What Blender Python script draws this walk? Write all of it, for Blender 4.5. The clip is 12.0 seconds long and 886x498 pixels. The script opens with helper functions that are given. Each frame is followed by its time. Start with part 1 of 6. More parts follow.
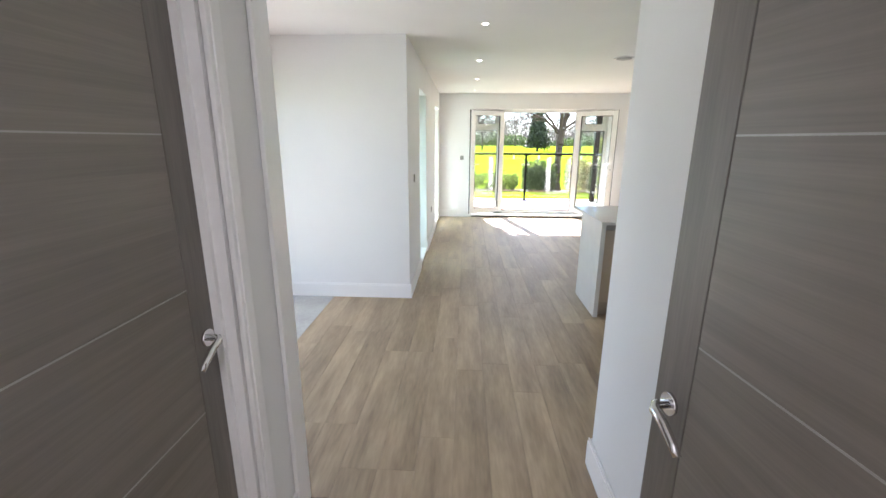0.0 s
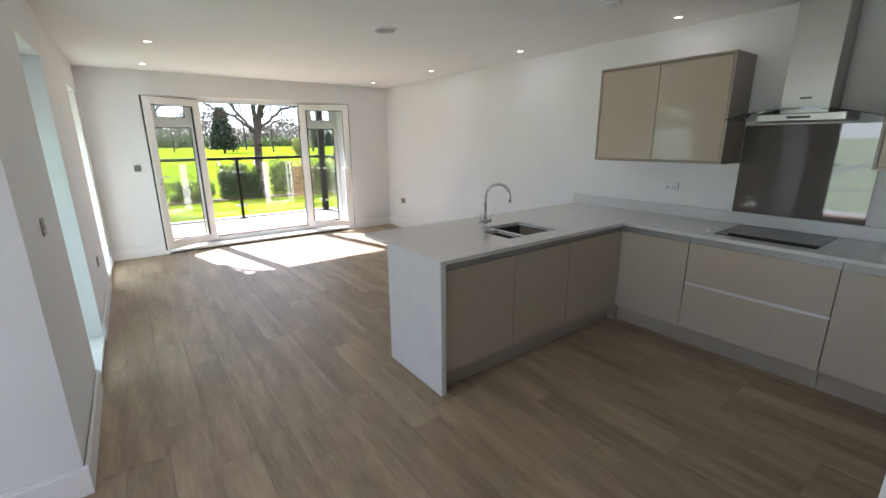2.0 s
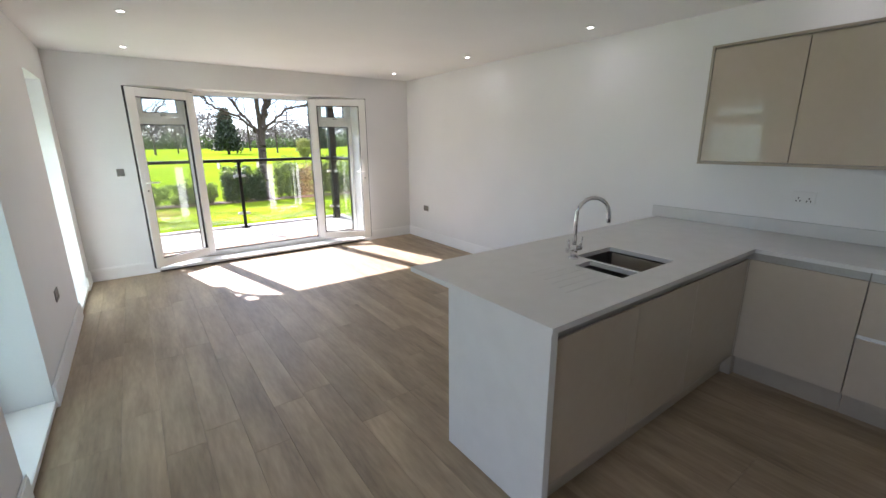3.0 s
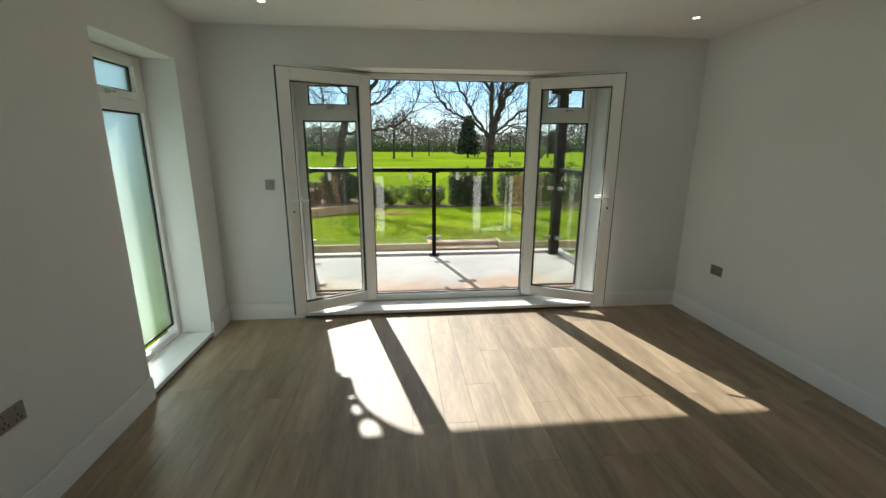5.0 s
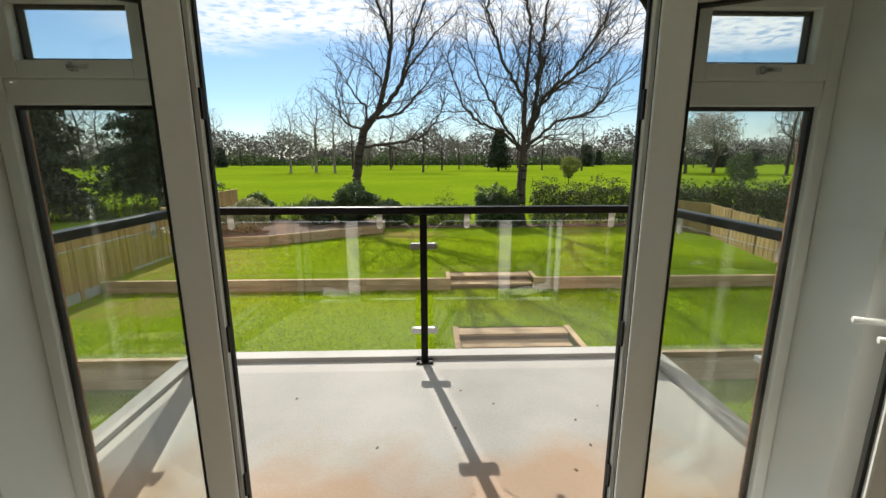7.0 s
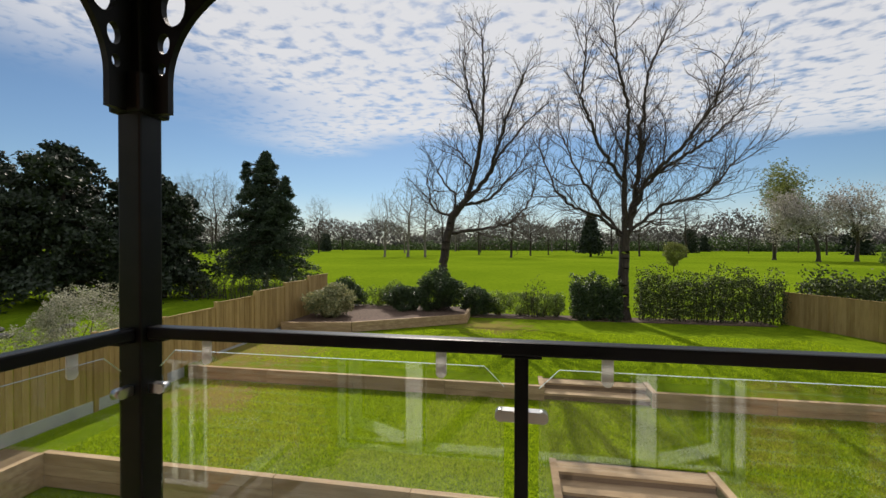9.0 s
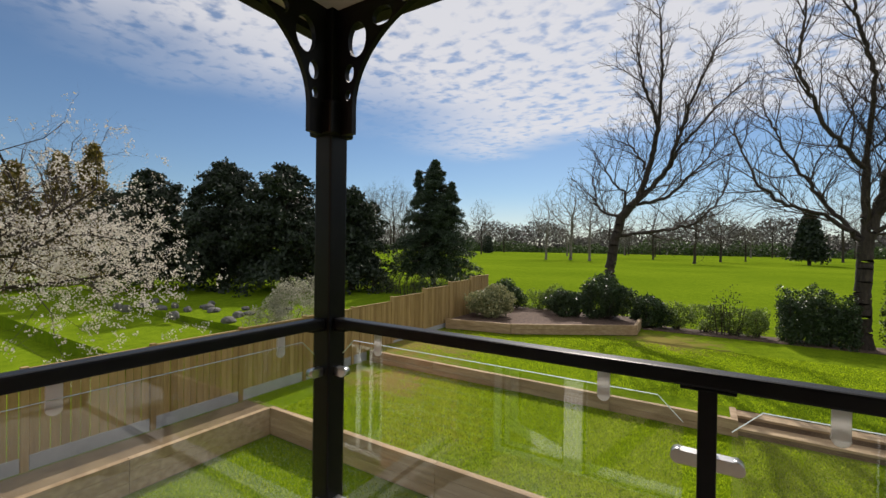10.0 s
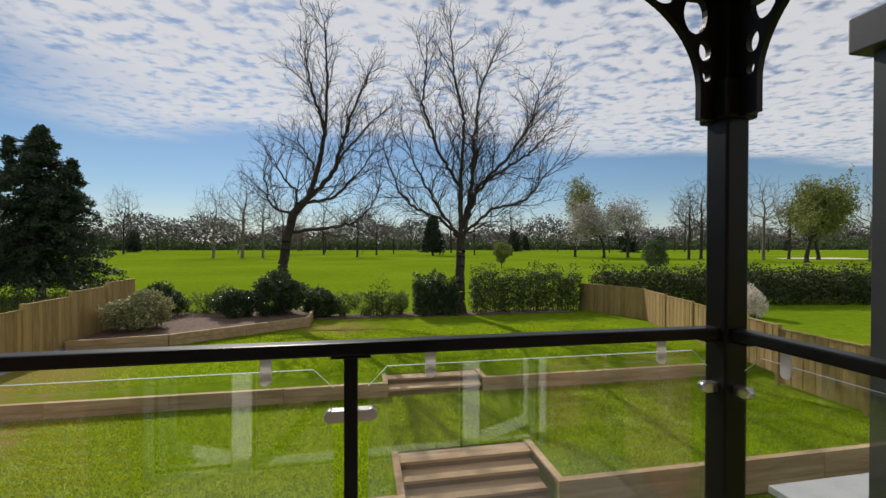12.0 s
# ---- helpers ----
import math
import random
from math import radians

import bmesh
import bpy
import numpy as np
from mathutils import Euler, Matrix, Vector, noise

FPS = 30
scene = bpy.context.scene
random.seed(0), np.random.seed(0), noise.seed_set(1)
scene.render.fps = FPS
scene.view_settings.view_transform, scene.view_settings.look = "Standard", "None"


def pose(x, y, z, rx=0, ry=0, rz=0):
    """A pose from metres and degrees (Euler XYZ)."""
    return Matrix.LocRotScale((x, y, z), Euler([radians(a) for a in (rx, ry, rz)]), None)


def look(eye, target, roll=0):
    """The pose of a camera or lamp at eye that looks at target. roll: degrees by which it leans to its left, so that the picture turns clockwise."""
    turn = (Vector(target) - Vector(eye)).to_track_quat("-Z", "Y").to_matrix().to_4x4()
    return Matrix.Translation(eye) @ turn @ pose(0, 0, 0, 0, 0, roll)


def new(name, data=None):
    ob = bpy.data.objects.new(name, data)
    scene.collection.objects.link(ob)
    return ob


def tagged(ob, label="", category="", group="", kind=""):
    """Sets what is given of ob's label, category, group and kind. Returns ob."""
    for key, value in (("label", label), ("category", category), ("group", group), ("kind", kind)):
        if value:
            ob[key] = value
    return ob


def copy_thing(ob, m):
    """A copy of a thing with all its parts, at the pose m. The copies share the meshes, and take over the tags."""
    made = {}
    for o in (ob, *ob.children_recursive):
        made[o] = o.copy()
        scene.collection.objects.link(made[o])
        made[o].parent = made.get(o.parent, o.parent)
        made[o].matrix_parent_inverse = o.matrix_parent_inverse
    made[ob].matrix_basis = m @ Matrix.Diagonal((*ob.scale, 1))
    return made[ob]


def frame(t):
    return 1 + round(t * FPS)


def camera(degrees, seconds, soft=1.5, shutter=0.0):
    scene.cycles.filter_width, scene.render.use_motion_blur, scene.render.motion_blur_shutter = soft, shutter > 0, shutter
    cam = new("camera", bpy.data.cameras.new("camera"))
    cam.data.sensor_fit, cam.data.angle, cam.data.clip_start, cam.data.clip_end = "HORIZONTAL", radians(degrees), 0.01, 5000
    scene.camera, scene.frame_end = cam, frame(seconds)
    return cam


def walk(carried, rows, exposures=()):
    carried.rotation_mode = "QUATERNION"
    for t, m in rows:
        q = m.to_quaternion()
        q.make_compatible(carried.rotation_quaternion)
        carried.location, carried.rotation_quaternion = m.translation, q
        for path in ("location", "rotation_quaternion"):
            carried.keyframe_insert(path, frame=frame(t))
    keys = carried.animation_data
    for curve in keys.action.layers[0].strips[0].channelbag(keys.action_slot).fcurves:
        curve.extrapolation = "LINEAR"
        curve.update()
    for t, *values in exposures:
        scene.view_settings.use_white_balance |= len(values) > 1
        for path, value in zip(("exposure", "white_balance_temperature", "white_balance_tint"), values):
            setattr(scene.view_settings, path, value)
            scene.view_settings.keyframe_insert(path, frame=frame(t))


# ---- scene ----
# camera and walk
cam = camera(93.3, 12.0)
PATH = [
    (0, (0.287, -1.215, 1.609), (0.187, 0.718, 1.106), 0.3),
    (0.5, (0.21, -0.784, 1.601), (0.543, 1.123, 1.1), 0.3),
    (1, (0.177, -0.287, 1.598), (0.837, 1.534, 1.097), 0.0),
    (1.5, (0.13, 0.144, 1.609), (1.112, 1.812, 1.107), -0.2),
    (2, (0.116, 0.593, 1.606), (1.263, 2.151, 1.102), -0.4),
    (2.5, (0.187, 1.085, 1.586), (1.345, 2.638, 1.088), -0.3),
    (3, (0.344, 1.591, 1.586), (1.48, 3.159, 1.087), -0.4),
    (3.5, (0.69, 2.14, 1.555), (1.502, 3.906, 1.076), -0.3),
    (3.7, (0.775, 2.37, 1.55), (1.489, 4.175, 1.075), -0.2),
    (5.3, (1.474, 4.382, 1.597), (1.622, 6.318, 1.117), 0.1),
    (5.5, (1.56, 4.648, 1.605), (1.693, 6.583, 1.117), 0.0),
    (6, (1.706, 5.314, 1.61), (1.794, 7.255, 1.133), 0.0),
    (6.5, (1.788, 5.958, 1.628), (1.852, 7.897, 1.142), 0.0),
    (7, (1.845, 6.598, 1.635), (1.906, 8.553, 1.219), -0.1),
    (8.8, (1.797, 7.887, 1.678), (1.588, 9.876, 1.656), 0.1),
    (9, (1.781, 7.934, 1.678), (1.43, 9.903, 1.66), 0.1),
    (9.5, (1.783, 7.994, 1.691), (0.996, 9.832, 1.678), 0.4),
    (10, (1.778, 7.992, 1.694), (0.722, 9.69, 1.68), 0.8),
    (10.5, (1.755, 7.966, 1.697), (0.776, 9.71, 1.685), 0.7),
    (11, (1.763, 7.933, 1.698), (1.222, 9.859, 1.686), 0.4),
    (11.5, (1.802, 7.892, 1.701), (1.73, 9.891, 1.684), 0.2),
    (12, (1.846, 7.898, 1.686), (2.218, 9.863, 1.667), 0.1),
]
EXPO = [(0, 3.15, 6150, 19), (0.5, 2.65, 6150, 19), (1.0, 2.35, 6150, 20), (2.0, 2.52, 6100, 22), (3.0, 2.38, 6050, 23), (3.7, 1.92, 6150, 18), (5.3, 0.84, 6500, 7), (6.0, 0.8, 6600, 6), (6.5, 0.67, 6700, 8), (7.2, 0.46, 6900, 9), (8.8, 0.0, 6950, 11), (9.5, -0.05, 6800, 14), (11.0, -0.08, 6800, 14), (12, -0.17, 6800, 12)]
walk(cam, [(t, look(eye, target, roll)) for t, eye, target, roll in PATH], EXPO)

# world, sun
SUN_ELEV = radians(37.5)
SUN_TO = Vector((-0.24, 0.971, 0)).normalized()          # compass direction towards the sun
world = bpy.data.worlds.new("sky")
scene.world = world
world.use_nodes = True
wn, wl = world.node_tree.nodes, world.node_tree.links
wn.clear()


def wnode(kind, **kw):
    n = wn.new(kind)
    for k, v in kw.items():
        n.inputs[k].default_value = v
    return n


def wmath(op, a, b=None, c=None):
    n = wn.new("ShaderNodeMath")
    n.operation = op
    for i, v in enumerate((a, b, c)):
        if v is None:
            continue
        if isinstance(v, (int, float)):
            n.inputs[i].default_value = v
        else:
            wl.new(v, n.inputs[i])
    return n.outputs[0]


sky = wn.new("ShaderNodeTexSky")
sky.sky_type, sky.sun_disc = "NISHITA", False
sky.sun_elevation, sky.sun_rotation = SUN_ELEV, math.atan2(SUN_TO.x, SUN_TO.y)
sky.air_density, sky.dust_density, sky.ozone_density = 1.0, 0.15, 3.5
sep = wn.new("ShaderNodeSeparateXYZ")
tc = wn.new("ShaderNodeTexCoord")
wl.new(tc.outputs["Generated"], sep.inputs[0])
dz = wmath("MAXIMUM", sep.outputs[2], 0.03)
px, py = wmath("DIVIDE", sep.outputs[0], dz), wmath("DIVIDE", sep.outputs[1], dz)
comb = wn.new("ShaderNodeCombineXYZ")
wl.new(px, comb.inputs[0]), wl.new(py, comb.inputs[1])


def wnoise(scale, detail, rough, src, dist=0.0):
    n = wnode("ShaderNodeTexNoise", Scale=scale, Detail=detail, Roughness=rough, Distortion=dist)
    wl.new(src, n.inputs["Vector"])
    return n.outputs["Fac"]


def wramp(v, a, b):
    n = wnode("ShaderNodeMapRange", **{"From Min": a, "From Max": b})
    n.interpolation_type = "SMOOTHSTEP"
    wl.new(v, n.inputs["Value"])
    return n.outputs["Result"]


big = wnoise(0.55, 3, 0.5, comb.outputs[0])
rot = wn.new("ShaderNodeMapping")
rot.inputs["Rotation"].default_value = (0, 0, radians(25))
rot.inputs["Scale"].default_value = (1.0, 1.12, 1)
wl.new(comb.outputs[0], rot.inputs[0])
fine = wnoise(10.0, 5, 0.5, rot.outputs[0], 0.2)
wisp = wnoise(1.6, 5, 0.6, rot.outputs[0])
# the bank of altocumulus lies ahead and to the right and ends a way above the horizon
edge = wmath("SUBTRACT", wmath("MULTIPLY_ADD", big, 2.2, 3.0), py)
bank = wramp(edge, -0.25, 0.55)
side = wramp(wmath("ADD", px, wmath("MULTIPLY", big, 2.6)), -1.6, 0.1)
mask = wmath("MULTIPLY", bank, side)
puffs = wramp(wmath("ADD", fine, wmath("MULTIPLY", wisp, 0.55)), 0.54, 0.82)
cloud = wmath("MULTIPLY", mask, wmath("MULTIPLY_ADD", puffs, 0.72, 0.13))
low = wramp(sep.outputs[2], 0.13, 0.02)
cloud = wmath("MAXIMUM", cloud, wmath("MULTIPLY", low, 0.3))
mix = wn.new("ShaderNodeMix")
mix.data_type = "RGBA"
wl.new(cloud, mix.inputs[0])
tint = wn.new("ShaderNodeMix")
tint.data_type, tint.blend_type = "RGBA", "MULTIPLY"
tint.inputs[0].default_value, tint.inputs[7].default_value = 1.0, (0.87, 1.0, 1.08, 1)
wl.new(sky.outputs[0], tint.inputs[6])
wl.new(tint.outputs[2], mix.inputs[6])
mix.inputs[7].default_value = (9.8, 10.1, 10.5, 1)
bg = wn.new("ShaderNodeBackground")
bg.inputs["Strength"].default_value = 0.081
wl.new(mix.outputs[2], bg.inputs[0])
out = wn.new("ShaderNodeOutputWorld")
wl.new(bg.outputs[0], out.inputs[0])

sun = new("sun", bpy.data.lights.new("sun", "SUN"))
sun.data.energy, sun.data.angle, sun.data.color = 4.0, radians(0.53), (1.0, 0.95, 0.87)
to_sun = SUN_TO * math.cos(SUN_ELEV) + Vector((0, 0, math.sin(SUN_ELEV)))
sun.matrix_world = look(to_sun * 60, (0, 0, 0))


# recessed ceiling lamps, all lit; the last two (hall, entry) are added unseen fill
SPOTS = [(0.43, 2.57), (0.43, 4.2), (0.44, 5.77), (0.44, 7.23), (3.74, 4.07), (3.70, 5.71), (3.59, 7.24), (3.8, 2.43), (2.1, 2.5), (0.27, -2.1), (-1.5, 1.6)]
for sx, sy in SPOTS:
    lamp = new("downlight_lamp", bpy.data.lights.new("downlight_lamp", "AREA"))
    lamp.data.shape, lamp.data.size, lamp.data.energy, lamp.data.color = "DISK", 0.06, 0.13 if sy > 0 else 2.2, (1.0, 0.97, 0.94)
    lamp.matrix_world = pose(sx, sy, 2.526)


def sky_panel(name, m, w, h, power, spread=180):
    lamp = new(name, bpy.data.lights.new(name, "AREA"))
    lamp.data.shape, lamp.data.size, lamp.data.size_y, lamp.data.energy, lamp.data.color = "RECTANGLE", w, h, power, (0.86, 0.97, 1.0)
    lamp.data.spread = radians(spread)
    lamp.matrix_world = m


# daylight in the openings of the two frosted windows and the glazed side entrance
sky_panel("window_daylight", look((-0.66, 4.41, 1.15), (3, 4.41, 1.15)), 0.8, 2.0, 0.7)
sky_panel("window_daylight", look((-0.66, 7.02, 1.15), (3, 7.02, 1.15)), 0.8, 2.0, 0.7)


sky_panel("window_daylight", look((-2.30, 1.87, 1.2), (3, 1.87, 1.15)), 1.6, 2.0, 3.0, 125)


# ---- materials ----
def nodes_of(name):
    m = bpy.data.materials.new(name)
    m.use_nodes = True
    n = m.node_tree.nodes
    return m, n, m.node_tree.links, n["Principled BSDF"]


def paint(name, c0, c1=None, rough=0.6, metal=0.0, scale=3.0, fine_scale=60.0, bump=0.0, stretch=(1, 1, 1), rand=0.0, coat=0.0, detail=4, lo=0.3, hi=0.7, rough_var=0.0):
    """A surface whose colour wanders between c0 and c1 at two scales, with fine relief."""
    m, n, l, b = nodes_of(name)
    c1 = c1 or tuple(min(1, x * 1.08) for x in c0)
    g = n.new("ShaderNodeNewGeometry")
    mp = n.new("ShaderNodeMapping")
    mp.inputs["Scale"].default_value = stretch
    l.new(g.outputs["Position"], mp.inputs["Vector"])
    src = mp.outputs[0]
    if rand:
        oi = n.new("ShaderNodeObjectInfo")
        add = n.new("ShaderNodeVectorMath")
        add.operation = "MULTIPLY_ADD"
        add.inputs[1].default_value = (37, 53, 29)
        l.new(oi.outputs["Random"], add.inputs[0])
        l.new(src, add.inputs[2])
        src = add.outputs[0]
    a = n.new("ShaderNodeTexNoise")
    a.inputs["Scale"].default_value, a.inputs["Detail"].default_value = scale, detail
    f = n.new("ShaderNodeTexNoise")
    f.inputs["Scale"].default_value, f.inputs["Detail"].default_value = fine_scale, 3
    l.new(src, a.inputs["Vector"]), l.new(src, f.inputs["Vector"])
    s = n.new("ShaderNodeMath")
    s.operation = "MULTIPLY_ADD"
    s.inputs[1].default_value, s.inputs[2].default_value = 0.45, -0.22
    l.new(f.outputs["Fac"], s.inputs[0])
    t = n.new("ShaderNodeMath")
    t.operation = "ADD"
    l.new(a.outputs["Fac"], t.inputs[0]), l.new(s.outputs[0], t.inputs[1])
    fac = t.outputs[0]
    if rand:
        u = n.new("ShaderNodeMath")
        u.operation = "MULTIPLY_ADD"
        u.inputs[1].default_value = rand
        w = n.new("ShaderNodeMath")
        w.operation = "SUBTRACT"
        w.inputs[1].default_value = rand / 2
        l.new(oi.outputs["Random"], u.inputs[0]), l.new(fac, u.inputs[2]), l.new(u.outputs[0], w.inputs[0])
        fac = w.outputs[0]
    r = n.new("ShaderNodeValToRGB")
    r.color_ramp.elements[0].position, r.color_ramp.elements[1].position = lo, hi
    r.color_ramp.elements[0].color, r.color_ramp.elements[1].color = (*c0, 1), (*c1, 1)
    l.new(fac, r.inputs[0])
    l.new(r.outputs[0], b.inputs["Base Color"])
    b.inputs["Roughness"].default_value, b.inputs["Metallic"].default_value, b.inputs["Coat Weight"].default_value = rough, metal, coat
    if rough_var:
        rv = n.new("ShaderNodeMapRange")
        rv.inputs["To Min"].default_value, rv.inputs["To Max"].default_value = rough - rough_var, rough + rough_var
        l.new(a.outputs["Fac"], rv.inputs["Value"])
        l.new(rv.outputs[0], b.inputs["Roughness"])
    if bump:
        bp = n.new("ShaderNodeBump")
        bp.inputs["Strength"].default_value, bp.inputs["Distance"].default_value = bump, 0.01
        l.new(f.outputs["Fac"], bp.inputs["Height"])
        l.new(bp.outputs[0], b.inputs["Normal"])
    return m


def clear_glass(name, tint=(1, 1, 1), base=0.045):
    """Thin clear glass: passes light straight, gloss rising towards grazing angles."""
    m = bpy.data.materials.new(name)
    m.use_nodes = True
    n, l = m.node_tree.nodes, m.node_tree.links
    n.clear()
    tr, gl, lw, pw, ma, mx, o = (n.new("ShaderNode" + k) for k in ("BsdfTransparent", "BsdfGlossy", "LayerWeight", "Math", "Math", "MixShader", "OutputMaterial"))
    tr.inputs[0].default_value = (*tint, 1)
    gl.inputs["Roughness"].default_value = 0.0
    lw.inputs["Blend"].default_value = 0.5
    pw.operation, ma.operation = "POWER", "MULTIPLY_ADD"
    pw.inputs[1].default_value, ma.inputs[1].default_value, ma.inputs[2].default_value = 5.0, 1 - base, base
    l.new(lw.outputs["Facing"], pw.inputs[0]), l.new(pw.outputs[0], ma.inputs[0]), l.new(ma.outputs[0], mx.inputs[0])
    l.new(tr.outputs[0], mx.inputs[1]), l.new(gl.outputs[0], mx.inputs[2]), l.new(mx.outputs[0], o.inputs[0])
    return m


def frosted_glass():
    m, n, l, b = nodes_of("frosted_glass")
    b.inputs["Base Color"].default_value = (0.77, 0.92, 0.885, 1)
    b.inputs["Roughness"].default_value, b.inputs["Transmission Weight"].default_value, b.inputs["IOR"].default_value = 0.8, 1.0, 1.22
    return m


M_WALL = paint("white_wall_paint", (0.80, 0.80, 0.795), (0.84, 0.84, 0.835), 0.75, scale=1.2, fine_scale=140, bump=0.06)
M_CEIL = paint("white_ceiling_paint", (0.84, 0.84, 0.835), (0.88, 0.88, 0.875), 0.8, scale=1.0, fine_scale=120, bump=0.05)
M_TRIM = paint("white_gloss_trim", (0.86, 0.86, 0.855), (0.90, 0.90, 0.895), 0.3, scale=2, fine_scale=60, bump=0.02)
M_PVC = paint("white_upvc", (0.85, 0.855, 0.84), (0.89, 0.895, 0.88), 0.28, scale=2.5, fine_scale=40, bump=0.01)
M_BLACK = paint("black_rubber", (0.012, 0.012, 0.013), (0.02, 0.02, 0.02), 0.6)
M_OAK = paint("oak_plank", (0.162, 0.111, 0.062), (0.465, 0.355, 0.228), 0.54, scale=1.0, fine_scale=6, bump=0.03, stretch=(9, 1.3, 9), rand=0.20, detail=6, lo=0.16, hi=0.84, rough_var=0.08)
M_OAK.node_tree.nodes["Principled BSDF"].inputs["Specular IOR Level"].default_value = 1.0
M_JOINT = paint("dark_joint", (0.15, 0.105, 0.062), (0.20, 0.145, 0.09), 0.8)
M_STONE = paint("grey_entry_tile", (0.36, 0.36, 0.35), (0.50, 0.50, 0.49), 0.25, scale=2.5, fine_scale=30, bump=0.03)
M_DOOR = paint("taupe_laminate", (0.135, 0.118, 0.100), (0.190, 0.168, 0.144), 0.42, scale=2.0, fine_scale=12, bump=0.05, stretch=(0.5, 0.5, 22), lo=0.25, hi=0.75)
M_DOORV = paint("taupe_laminate_upright", (0.095, 0.082, 0.068), (0.165, 0.145, 0.125), 0.42, scale=2.0, fine_scale=12, bump=0.05, stretch=(14, 14, 1.0), lo=0.25, hi=0.75)
for door_paint in (M_DOOR, M_DOORV):
    door_paint.node_tree.nodes["Principled BSDF"].inputs["Specular IOR Level"].default_value = 0.9
M_INLAY = paint("pale_inlay", (0.34, 0.33, 0.31), (0.42, 0.41, 0.39), 0.3, metal=0.3)
M_CHROME = paint("chrome", (0.72, 0.72, 0.73), (0.8, 0.8, 0.81), 0.12, metal=1.0)
M_STEEL = paint("brushed_steel", (0.47, 0.46, 0.44), (0.51, 0.50, 0.48), 0.36, metal=1.0, scale=3, fine_scale=30, stretch=(1, 1, 12), bump=0.01)
M_SINK = paint("brushed_bowl_steel", (0.11, 0.10, 0.092), (0.16, 0.148, 0.136), 0.34, metal=0.85, scale=4, fine_scale=90)
M_TOP = paint("white_quartz", (0.685, 0.68, 0.665), (0.72, 0.715, 0.70), 0.16, scale=9, fine_scale=220, bump=0.0)
# darker quartz standing for groove shade; also the hob's zone marks
M_GROOVE = paint("groove_shade_zone_mark", (0.45, 0.445, 0.43), (0.5, 0.49, 0.48), 0.3)
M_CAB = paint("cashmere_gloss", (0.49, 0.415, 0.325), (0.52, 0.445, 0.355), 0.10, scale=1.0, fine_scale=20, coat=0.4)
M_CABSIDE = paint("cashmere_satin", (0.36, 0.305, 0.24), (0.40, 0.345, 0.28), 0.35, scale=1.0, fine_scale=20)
# darker than the drawer channel: shade under the worktop is put in
M_RAIL = paint("shaded_channel", (0.30, 0.29, 0.27), (0.38, 0.37, 0.35), 0.4, metal=0.6)
M_RAILB = paint("bright_channel", (0.66, 0.65, 0.63), (0.72, 0.71, 0.69), 0.35, metal=0.3)
M_HOB = paint("black_glass", (0.008, 0.008, 0.009), (0.014, 0.014, 0.015), 0.02)
M_HOB.node_tree.nodes["Principled BSDF"].inputs["Specular IOR Level"].default_value = 0.3
M_SPLASH = paint("brown_splash_glass", (0.085, 0.070, 0.060), (0.10, 0.085, 0.072), 0.02, coat=1.0)
M_PLATE = paint("brushed_plate", (0.22, 0.215, 0.205), (0.29, 0.282, 0.27), 0.42, metal=0.7)
M_SOCKET = paint("white_plastic", (0.78, 0.78, 0.77), (0.83, 0.83, 0.82), 0.3)
M_IRON = paint("black_powder_coat", (0.005, 0.005, 0.006), (0.010, 0.0095, 0.010), 0.36, scale=6, fine_scale=300, bump=0.08)
M_DECK = paint("grey_deck_membrane", (0.36, 0.355, 0.345), (0.47, 0.465, 0.45), 0.75, scale=1.6, fine_scale=90, bump=0.12)
M_IRON.node_tree.nodes["Principled BSDF"].inputs["Specular IOR Level"].default_value = 0.16
M_CLAMP = paint("polished_steel", (0.5, 0.5, 0.5), (0.58, 0.58, 0.58), 0.28, metal=1.0)


def deck_stain(m):
    """Rusty standing-water stain over the coated deck near the doors."""
    n, l = m.node_tree.nodes, m.node_tree.links
    b = n["Principled BSDF"]
    src = b.inputs["Base Color"].links[0].from_socket
    g, t, sp, mr, ad, mx = (n.new("ShaderNode" + k) for k in ("NewGeometry", "TexNoise", "SeparateXYZ", "MapRange", "Math", "Mix"))
    mx.data_type = "RGBA"
    t.inputs["Scale"].default_value, t.inputs["Detail"].default_value = 2.2, 5
    l.new(g.outputs["Position"], t.inputs["Vector"]), l.new(g.outputs["Position"], sp.inputs[0])
    ad.operation = "MULTIPLY_ADD"
    ad.inputs[1].default_value = 1.3
    l.new(t.outputs["Fac"], ad.inputs[0])
    fl = n.new("ShaderNodeMath")
    fl.operation = "MULTIPLY_ADD"
    fl.inputs[1].default_value, fl.inputs[2].default_value = -1.0, 8.55
    l.new(sp.outputs[1], fl.inputs[0]), l.new(fl.outputs[0], ad.inputs[2])
    mr.inputs["From Min"].default_value, mr.inputs["From Max"].default_value, mr.inputs["To Max"].default_value = 0.55, 1.0, 0.6
    l.new(ad.outputs[0], mr.inputs["Value"]), l.new(mr.outputs[0], mx.inputs[0]), l.new(src, mx.inputs[6])
    mx.inputs[7].default_value = (0.42, 0.22, 0.09, 1)
    l.new(mx.outputs[2], b.inputs["Base Color"])


deck_stain(M_DECK)
M_GLASS = clear_glass("clear_glass", (0.985, 0.993, 0.988), 0.09)
M_PANE = clear_glass("window_glass", (0.972, 0.988, 0.978))
M_FROST = frosted_glass()
M_BRICK = paint("orange_brick", (0.30, 0.12, 0.06), (0.42, 0.2, 0.11), 0.85, scale=7, fine_scale=60, bump=0.3)


